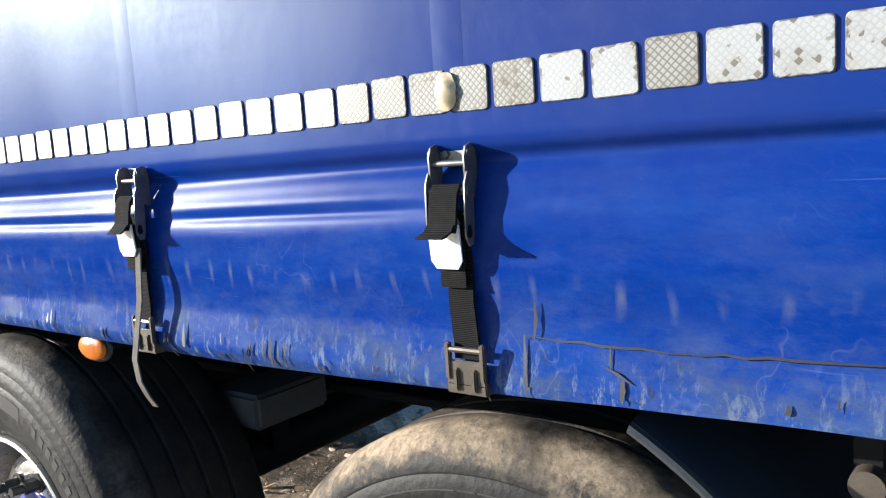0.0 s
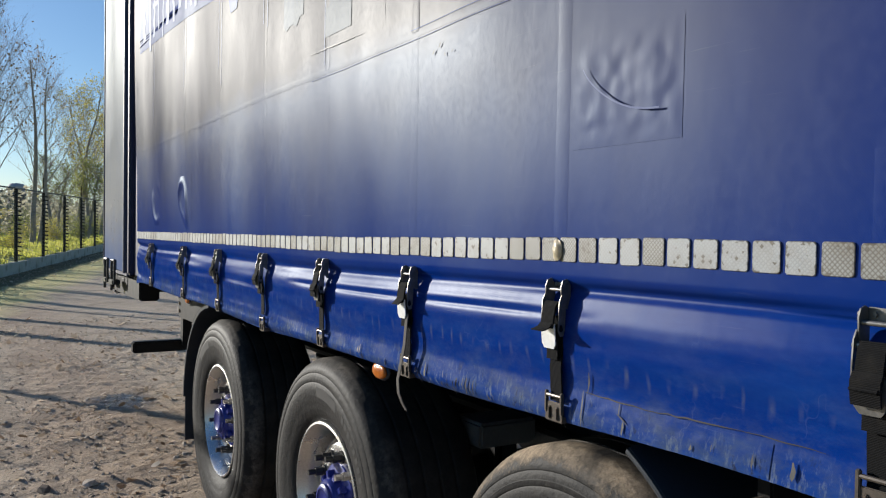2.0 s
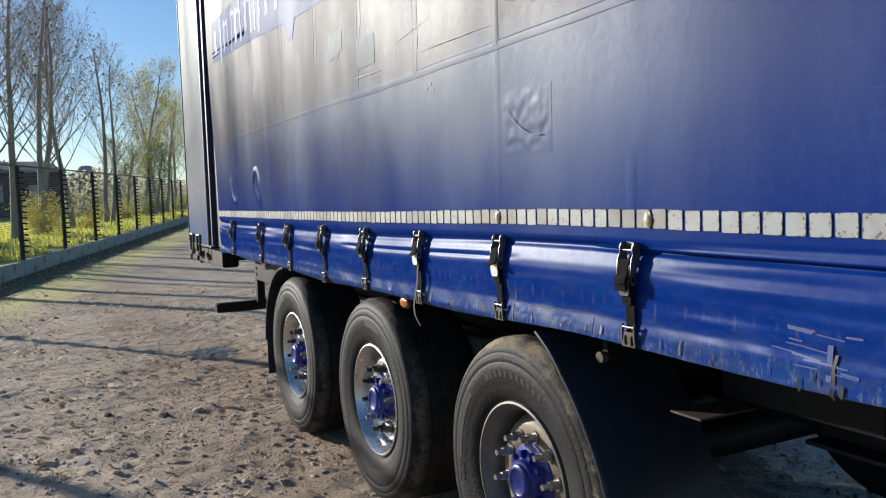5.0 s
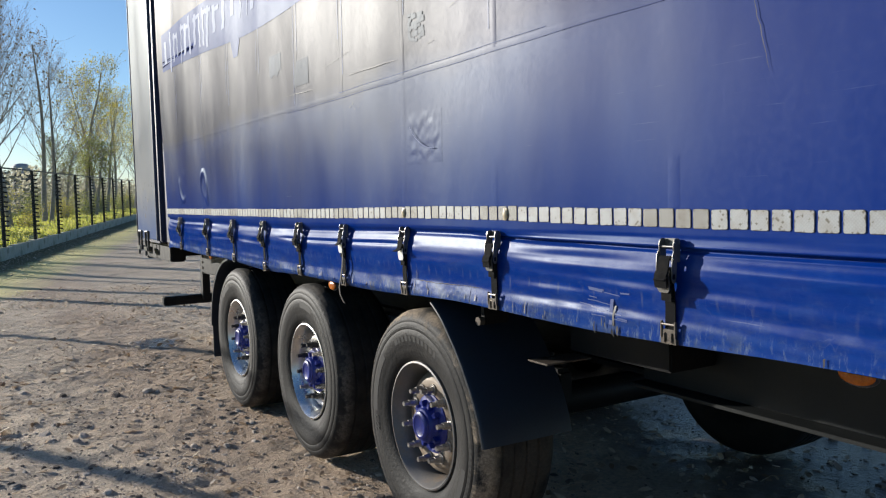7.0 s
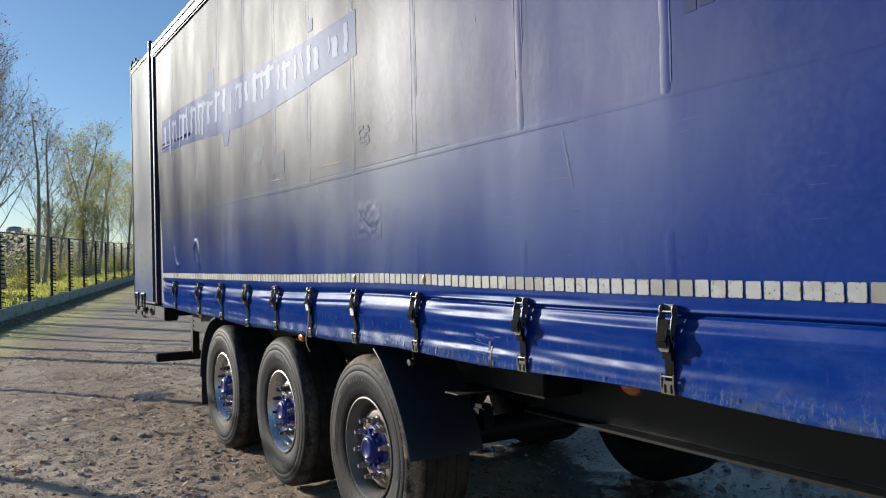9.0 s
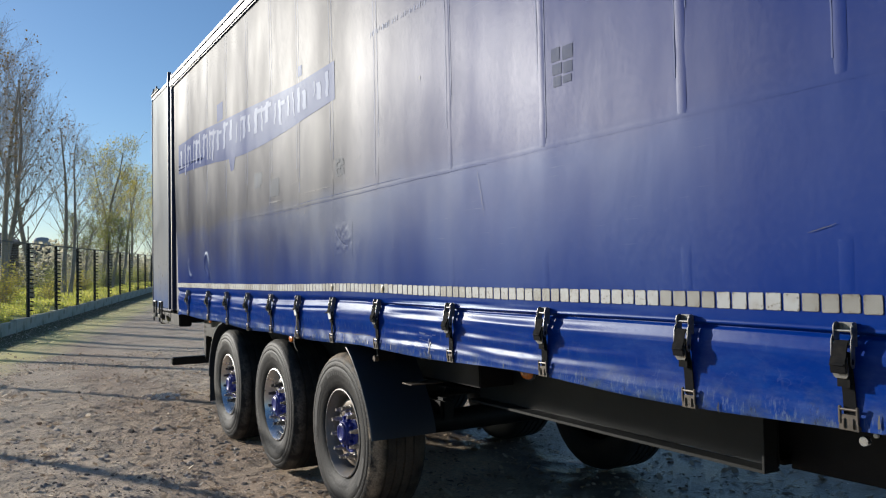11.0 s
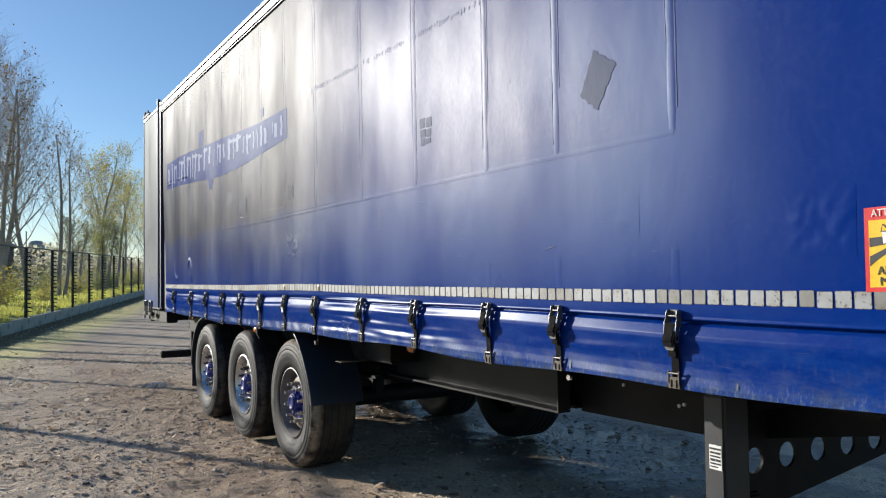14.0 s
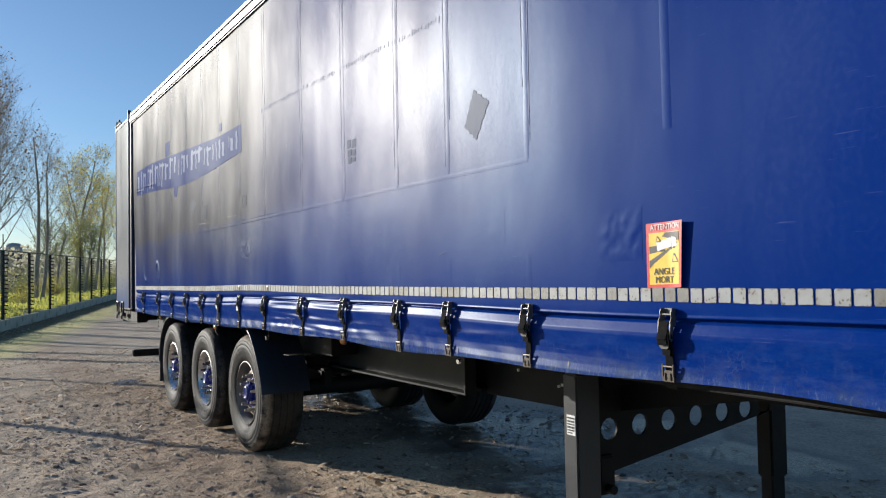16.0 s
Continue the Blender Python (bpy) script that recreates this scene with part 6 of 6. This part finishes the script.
def build_body():
    bm = bmesh.new()
    box(bm, REAR + 0.03, FRONT, 0.035, WIDE - 0.03, 1.085, 1.19, 0.004)
    part("deck", bm, BLACK, trailer, "dark load deck seen from below")
    bm = bmesh.new()
    box(bm, POST + 0.1, FRONT, 0.03, 0.05, 1.06, 1.2, 0.004)
    part("side_rave", bm, BLACK, trailer)
    bm = bmesh.new()
    box(bm, POST, FRONT, WIDE - 0.02, WIDE, 1.05, TOP, 0.003)
    part("far_curtain", bm, BLUE_DARK, trailer)
    bm = bmesh.new()
    box(bm, FRONT, FRONT + 0.05, 0.0, WIDE, 1.05, 3.72, 0.005)
    part("front_wall", bm, PANEL, trailer)
    bm = bmesh.new()
    box(bm, REAR + 0.01, FRONT + 0.04, 0.02, WIDE - 0.02, 3.69, 3.73, 0.008)
    part("roof", bm, ROOF, trailer, "pale roof sheet")
    bm = bmesh.new()
    box(bm, POST + 0.06, FRONT, -0.03, 0.05, TOP - 0.005, TOP + 0.075, 0.012)
    part("top_rail", bm, NAVY, trailer, "dark upper side rail")
    bm = bmesh.new()
    box(bm, POST + 0.06, FRONT, -0.022, 0.05, TOP + 0.077, TOP + 0.14, 0.016)
    part("roof_edge_rail", bm, RAIL, trailer, "grey aluminium roof edge")
    bm = bmesh.new()
    box(bm, POST - 0.02, POST + 0.1, -0.018, 0.12, 1.09, 3.76, 0.012)
    rod(bm, (POST, -0.02, 1.1), (POST, -0.02, 3.79), 0.022, 12)
    part("corner_post", bm, NAVY, trailer, "dark navy corner post")
    bm = bmesh.new()
    box(bm, POST + 0.1, POST + 0.32, 0.02, 0.04, 1.09, TOP, 0.003)
    part("curtain_tube", bm, NAVY, trailer)
    bm = bmesh.new()
    box(bm, REAR, POST - 0.024, -0.004, 0.03, 1.1, 3.68, 0.006)
    rear = part("rear_side_panel", bm, PANEL, trailer, "dirty pale blue-grey fixed side panel")
    bm = bmesh.new()
    box(bm, REAR - 0.02, REAR, -0.012, 0.06, 1.1, 3.7, 0.006)
    box(bm, REAR, POST - 0.026, -0.012, 0.03, 3.683, 3.72, 0.006)
    box(bm, REAR, POST - 0.026, -0.01, 0.03, 1.075, 1.098, 0.004)
    part("edge_seal", bm, NAVY, rear, "black edge trim")
    for k in range(16):
        bm = bmesh.new()
        x, z = REAR + rnd.uniform(0.35, 0.95), rnd.uniform(1.3, 1.65)
        s = rnd.uniform(0.006, 0.02)
        bm.faces.new([bm.verts.new((x + s * rnd.uniform(0.5, 1.2) * math.cos(a), -0.0055, z + 1.6 * s * rnd.uniform(0.5, 1.2) * math.sin(a))) for a in (0, 1.1, 2.2, 3.2, 4.1, 5.2)])
        part("paint_chip", bm, SCRATCH, rear)
    bm = bmesh.new()
    for y0, y1 in ((0.02, WIDE / 2 - 0.004), (WIDE / 2 + 0.004, WIDE - 0.02)):
        box(bm, REAR - 0.04, REAR - 0.005, y0, y1, 1.1, 3.68, 0.006)
    part("rear_doors", bm, PANEL, trailer)
    bm = bmesh.new()
    box(bm, REAR, -4.75, 0.06, 0.2, 0.9, 1.06, 0.012)
    box(bm, REAR, REAR + 0.12, 0.06, WIDE - 0.06, 0.88, 1.06, 0.012)
    part("rear_frame", bm, BLACK, trailer, "black rear frame below the body")
    for x in (REAR + 0.1, REAR + 0.45):
        bm = bmesh.new()
        rod(bm, (x, -0.015, 0.93), (x, -0.015, 1.17), 0.01, 8)
        rod(bm, (x + 0.14, -0.015, 0.99), (x + 0.14, -0.015, 1.17), 0.01, 8)
        rod(bm, (x, -0.015, 1.17), (x + 0.14, -0.015, 1.17), 0.01, 8)
        box(bm, x - 0.05, x + 0.12, -0.03, 0.03, 0.98, 1.02, 0.006)
        part("latch", bm, NUT_DARK, trailer, "dark steel latch handle")
    bm = bmesh.new()
    for k in range(7):
        rod(bm, (REAR - 0.03 + 0.05 * k, 0.0, 3.72), (REAR - 0.05 + 0.06 * k, 0.0, 3.78 + 0.02 * (k % 3)), 0.012, 6)
    rod(bm, (REAR - 0.08, 0.0, 3.76), (REAR + 0.4, 0.0, 3.75), 0.012, 6)
    part("roof_latch", bm, BLACK, trailer)


def build_chassis():
    for y in (0.7, WIDE - 0.7):
        bm = bmesh.new()
        box(bm, REAR + 0.2, 2.63, y - 0.006, y + 0.006, 0.78, 1.07)
        box(bm, REAR + 0.2, 2.63, y - 0.07, y + 0.07, 0.76, 0.78, 0.003)
        # the web goes on past the rail and rises to the shallow front neck
        ring = [(2.63, 0.745), (3.55, 0.755), (4.5, 0.93), (FRONT - 0.4, 0.95), (FRONT - 0.4, 1.07), (2.63, 1.07)]
        sides = [[bm.verts.new((a, y + d, b)) for a, b in ring] for d in (-0.03, 0.03)]
        bm.faces.new(sides[0])
        bm.faces.new(sides[1][::-1])
        for k in range(6):
            bm.faces.new((sides[0][k], sides[0][k - 1], sides[1][k - 1], sides[1][k]))
        box(bm, REAR + 0.2, FRONT - 0.4, y - 0.07, y + 0.07, 1.06, 1.08, 0.003)
        part("chassis_beam", bm, BLACK, trailer)
    for i in range(22):
        x = REAR + 0.5 + i * 0.58
        bm = bmesh.new()
        box(bm, x - 0.03, x + 0.03, 0.3, WIDE - 0.3, 1.0, 1.08, 0.004)
        part("cross_member", bm, BLACK, trailer)
    bm = bmesh.new()
    box(bm, -6.2, -6.1, 0.25, WIDE - 0.25, 0.33, 0.43, 0.012)
    for y in (0.7, WIDE - 0.7):
        box(bm, -6.14, -6.04, y - 0.04, y + 0.04, 0.38, 0.95, 0.008)
    part("underrun_bar", bm, BLACK, trailer, "black rear underrun bar")
    bm = bmesh.new()
    box(bm, -4.35, -3.55, 0.24, 0.6, 0.82, 1.02, 0.012)
    part("chassis_box", bm, BLACK, trailer, "black steel box with bolt holes")
    for z in (0.87, 0.92, 0.97):
        bm = bmesh.new()
        rod(bm, (-4.3, 0.241, z), (-4.3, 0.232, z), 0.012, 10)
        part("bolt", bm, TAUPE, trailer)
    bm = bmesh.new()
    rod(bm, (-3.75, 0.3, 0.62), (-3.75, 0.3, 0.82), 0.025, 10)
    box(bm, -3.9, -3.6, 0.27, 0.35, 0.64, 0.7, 0.01)
    box(bm, -3.86, -3.8, 0.25, 0.36, 0.6, 0.76, 0.008)
    part("lamp_bracket", bm, TAUPE, trailer, "grey metal bracket")
    for x, z in ((2.95, 0.915), (3.33, 0.87), (3.3, 0.86)):
        bm = bmesh.new()
        rod(bm, (x, 0.672, z), (x, 0.66, z), 0.008, 8)
        part("bolt", bm, WHITE_PAPER, trailer, "small pale bolt")
    bm = bmesh.new()
    box(bm, 3.53, 3.575, 0.662, 0.669, 0.88, 0.935, 0.002)
    part("maker_plate", bm, GREY_STEEL, trailer, "small grey plate on the chassis web")
    # equipment box, side rail and landing legs
    bm = bmesh.new()
    box(bm, 0.56, 1.05, 0.36, 0.66, 0.87, 1.06, 0.006)
    part("equipment_box", bm, BLACK, trailer, "dark equipment box under the deck")
    bm = bmesh.new()
    box(bm, 0.57, 0.68, 0.16, 0.36, 0.857, 0.863, 0.001)
    part("box_shelf", bm, TAUPE, trailer, "thin bare metal shelf plate")
    bm = bmesh.new()
    box(bm, 0.72, 2.65, 0.57, 0.582, 0.765, 1.06, 0.003)
    part("side_rail", bm, RAIL_PAINT, trailer, "long dark side rail")
    bm = bmesh.new()
    box(bm, 0.72, 2.65, 0.5, 0.58, 0.751, 0.763, 0.002)
    box(bm, 2.638, 2.65, 0.5, 0.57, 0.763, 1.05, 0.002)
    part("rail_flange", bm, RAIL_PAINT, trailer, "grey rail flange")
    for i, (x, y) in enumerate(((3.738, 0.32), (3.64, 1.8))):
        leg = empty("landing_leg", Matrix.Translation((x, y, 0)), trailer, "dark grey box-section landing leg with a white label" if i == 0 else "far landing leg, blacker than the near one")
        bm = bmesh.new()
        box(bm, 0, 0.1, 0, 0.14, 0.3, 1.0, 0.01)
        # the far leg takes the blacker chassis colour
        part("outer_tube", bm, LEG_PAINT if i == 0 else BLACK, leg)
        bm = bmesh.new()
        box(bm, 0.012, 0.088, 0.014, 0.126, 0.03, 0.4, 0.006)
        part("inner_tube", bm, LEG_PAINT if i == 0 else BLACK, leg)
        bm = bmesh.new()
        box(bm, -0.05, 0.165, -0.04, 0.21, 0.0, 0.035, 0.01)
        part("foot", bm, BLACK, leg)
        if i == 0:
            bm = bmesh.new()
            box(bm, 0.03, 0.088, -0.003, 0.0, 0.725, 0.815, 0.001)
            plate = part("label_plate", bm, WHITE_PAPER, leg, "white maker's label with dark print")
            for zz, h, w0, w1 in ((0.772, 0.009, 0.034, 0.084), (0.752, 0.01, 0.036, 0.056), (0.752, 0.01, 0.06, 0.082), (0.734, 0.008, 0.036, 0.082), (0.716, 0.012, 0.036, 0.058), (0.716, 0.012, 0.062, 0.082), (0.698, 0.008, 0.036, 0.082), (0.682, 0.006, 0.036, 0.07)):
                bm = bmesh.new()
                zz = 0.727 + (zz - 0.67) * 0.73
                box(bm, w0, w1, -0.0045, -0.0025, zz - h / 2.7, zz + h / 2.7)
                part("print_bar", bm, INK, plate)
    # plate between the legs, with round holes and a sloping lower edge
    bm = bmesh.new()
    ys = [0.49, 0.69, 0.89, 1.09, 1.29, 1.49, 1.66, 1.8]
    for a, b in zip(ys, ys[1:]):
        low0, low1 = 0.5 + 0.14 * (a - 0.5), 0.5 + 0.14 * (b - 0.5)
        c, r = (a + b) / 2, 0.052
        top = 0.94
        mid = 0.715
        outer = [(a, low0), (b, low1), (b, top), (a, top)]
        xx = 3.74
        ring = [bm.verts.new((xx, c + r * math.cos(radians(45 + 90 * q + w)), mid + r * math.sin(radians(45 + 90 * q + w)))) for q in (2, 3, 0, 1) for w in (0, 30, 60)]
        corner = [bm.verts.new((xx, yy, zz)) for yy, zz in outer]
        for q in range(4):
            k = (q + 1) % 4
            bm.faces.new([corner[q], corner[k]] + [ring[(3 * (q + 1) - d) % 12] for d in range(4)])
    bmesh.ops.remove_doubles(bm, verts=bm.verts, dist=0.0005)
    back = bmesh.ops.extrude_face_region(bm, geom=bm.faces[:])["geom"]
    for v in back:
        if isinstance(v, bmesh.types.BMVert):
            v.co.x += 0.012
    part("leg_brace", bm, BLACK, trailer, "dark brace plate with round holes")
    bm = bmesh.new()
    box(bm, 3.7, 3.78, 0.5, 0.6, 0.42, 0.6, 0.01)
    rod(bm, (3.68, 0.55, 0.45), (3.82, 0.55, 0.45), 0.022, 10)
    part("gear_box", bm, BLACK, trailer)
    bm = bmesh.new()
    box(bm, 3.68, 3.86, 0.46, WIDE - 0.5, 0.93, 1.06, 0.008)
    part("leg_mount", bm, BLACK, trailer)
    bm = bmesh.new()
    rod(bm, (3.31, 0.045, 1.035), (3.31, 0.03, 1.035), 0.012, 10)
    part("rivet", bm, ALLOY, trailer)
    for x, y, z in ((-0.838, 0.015, 1.02), (1.82, 0.1, 1.043), (-3.2, 0.03, 1.04)):
        lamp = empty("marker_lamp", Matrix.Translation((x, y, z)), trailer, "oval amber side marker lamp")
        bm = bmesh.new()
        bmesh.ops.create_uvsphere(bm, u_segments=20, v_segments=10, radius=1.0, matrix=Matrix.Diagonal((0.043, 0.01, 0.023, 1)))
        part("lens", bm, AMBER, lamp, "amber ribbed lens", 60)
        bm = bmesh.new()
        bmesh.ops.create_uvsphere(bm, u_segments=20, v_segments=8, radius=1.0, matrix=Matrix.Translation((0, 0.009, 0)) @ Matrix.Diagonal((0.049, 0.011, 0.028, 1)))
        part("base", bm, PLASTIC, lamp, "", 60)
        bm = bmesh.new()
        box(bm, -0.02, 0.02, 0.012, 0.12, -0.01, 0.03, 0.003)
        part("bracket", bm, BLACK, lamp)


def build_sticker():
    """Warning sticker whose right-hand side curls off the cloth."""
    x0, z0, w, h = 4.59, 1.393, 0.17, 0.222
    base = float(curtain_y(4.66, 1.5)) - 0.005

    def bend(p):
        u = (p.x - x0) / w
        lift = 0.035 * max(0, u - 0.55) ** 1.6 + 0.004 * max(0, 0.15 - u)
        return Vector((p.x - 0.05 * max(0, u - 0.75) * (1.62 - p.z) / 0.22, base + p.y - lift - 0.012 * max(0, u - 0.8) * (p.z - 1.4) / 0.2, p.z + 0.004 * u))

    def plate(name, ax, bx, az, bz, m, y, parent, poly=None):
        n = 14
        v, f = [], []
        for j in range(n + 1):
            for i in range(n + 1):
                u, t = i / n, j / n
                px, pz = (ax + (bx - ax) * u, az + (bz - az) * t) if poly is None else poly(u, t)
                v.append(tuple(bend(Vector((px, y, pz)))))
        for j in range(n):
            for i in range(n):
                a = j * (n + 1) + i
                f.append((a, a + 1, a + n + 2, a + n + 1))
        return raw(name, v, f, m, parent, smooth=True)
    st = plate("warning_sticker", x0, x0 + w, z0, z0 + h, RED, 0.0, trailer)
    st["label"] = "red and yellow blind spot warning sticker, peeling at one side"
    plate("yellow_field", x0 + 0.012, x0 + w - 0.016, z0 + 0.012, z0 + h - 0.034, YELLOW, -0.0006, st)
    quad = lambda a, b, c, d: (lambda u, t: (a[0] * (1 - u) * (1 - t) + b[0] * u * (1 - t) + c[0] * u * t + d[0] * (1 - u) * t, a[1] * (1 - u) * (1 - t) + b[1] * u * (1 - t) + c[1] * u * t + d[1] * (1 - u) * t))
    X, Z = (lambda u: x0 + w * u), (lambda t: z0 + h * t)
    for c in (((0.08, 0.3), (0.16, 0.36), (0.9, 0.7), (0.08, 0.42)), ((0.08, 0.53), (0.4, 0.56), (0.6, 0.66), (0.08, 0.64)), ((0.42, 0.78), (0.9, 0.7), (0.9, 0.84), (0.5, 0.84))):
        plate("black_beam", 0, 0, 0, 0, INK, -0.0012, st, quad(*[(X(a), Z(b)) for a, b in c]))
    plate("lorry_picture", X(0.28), X(0.68), Z(0.58), Z(0.74), WHITE_PAPER, -0.0018, st, quad((X(0.3), Z(0.56)), (X(0.66), Z(0.62)), (X(0.66), Z(0.76)), (X(0.28), Z(0.7))))
    plate("cab_picture", 0, 0, 0, 0, WHITE_PAPER, -0.0018, st, quad((X(0.68), Z(0.6)), (X(0.84), Z(0.63)), (X(0.8), Z(0.75)), (X(0.68), Z(0.77))))
    for u in (0.38, 0.44, 0.62, 0.72):
        plate("wheel_dot", X(u), X(u + 0.045), Z(0.55 + 0.12 * (u - 0.38)), Z(0.58 + 0.12 * (u - 0.38)), INK, -0.0024, st)
    for (u, t, s) in ((0.26, 0.7, 0.15), (0.68, 0.38, 0.22)):
        plate("warning_triangle", 0, 0, 0, 0, INK, -0.0018, st, quad((X(u), Z(t)), (X(u + s), Z(t)), (X(u + s * 0.35), Z(t + s * 0.62)), (X(u + s * 0.2), Z(t + s * 0.62))))
        plate("warning_triangle", 0, 0, 0, 0, YELLOW, -0.0024, st, quad((X(u + s * 0.16), Z(t + s * 0.08)), (X(u + s * 0.8), Z(t + s * 0.08)), (X(u + s * 0.33), Z(t + s * 0.48)), (X(u + s * 0.24), Z(t + s * 0.48))))
    up = Matrix.Rotation(radians(90), 4, "X")
    for text, size, mt, u, t, k in (("ATTENTION", 0.026, WHITE_PAPER, 0.52, 0.925, 0.93), ("ANGLE", 0.031, INK, 0.47, 0.245, 0.95), ("MORT", 0.031, INK, 0.47, 0.12, 0.95)):
        lettering(text, size, mt, st, Matrix.Translation((X(u), -0.0022, Z(t))) @ Matrix.Diagonal((k, 1, 1.05, 1)) @ up, bend)


# ---- assembly ----
build_ground()
build_kerb()
build_fence()
build_trees()
build_shrubs()
build_distance()
build_body()
build_chassis()
build_running_gear()
curtain = build_curtain()
build_prints(curtain)
build_nicks(curtain)
for i, bx in enumerate(BUCKLES):
    build_buckle(bx, {5: 2, 6: 1}.get(i, 0))
build_sticker()
build_tape(curtain)
build_grass()
build_litter()

# the plan above is drawn a little small: bring it to the trailer's true height of four metres
for ob in list(scene.objects):
    if ob.parent is None and ob.type in ("MESH", "EMPTY"):
        ob.matrix_basis = Matrix.Scale(TRUE_SIZE, 4) @ ob.matrix_basis
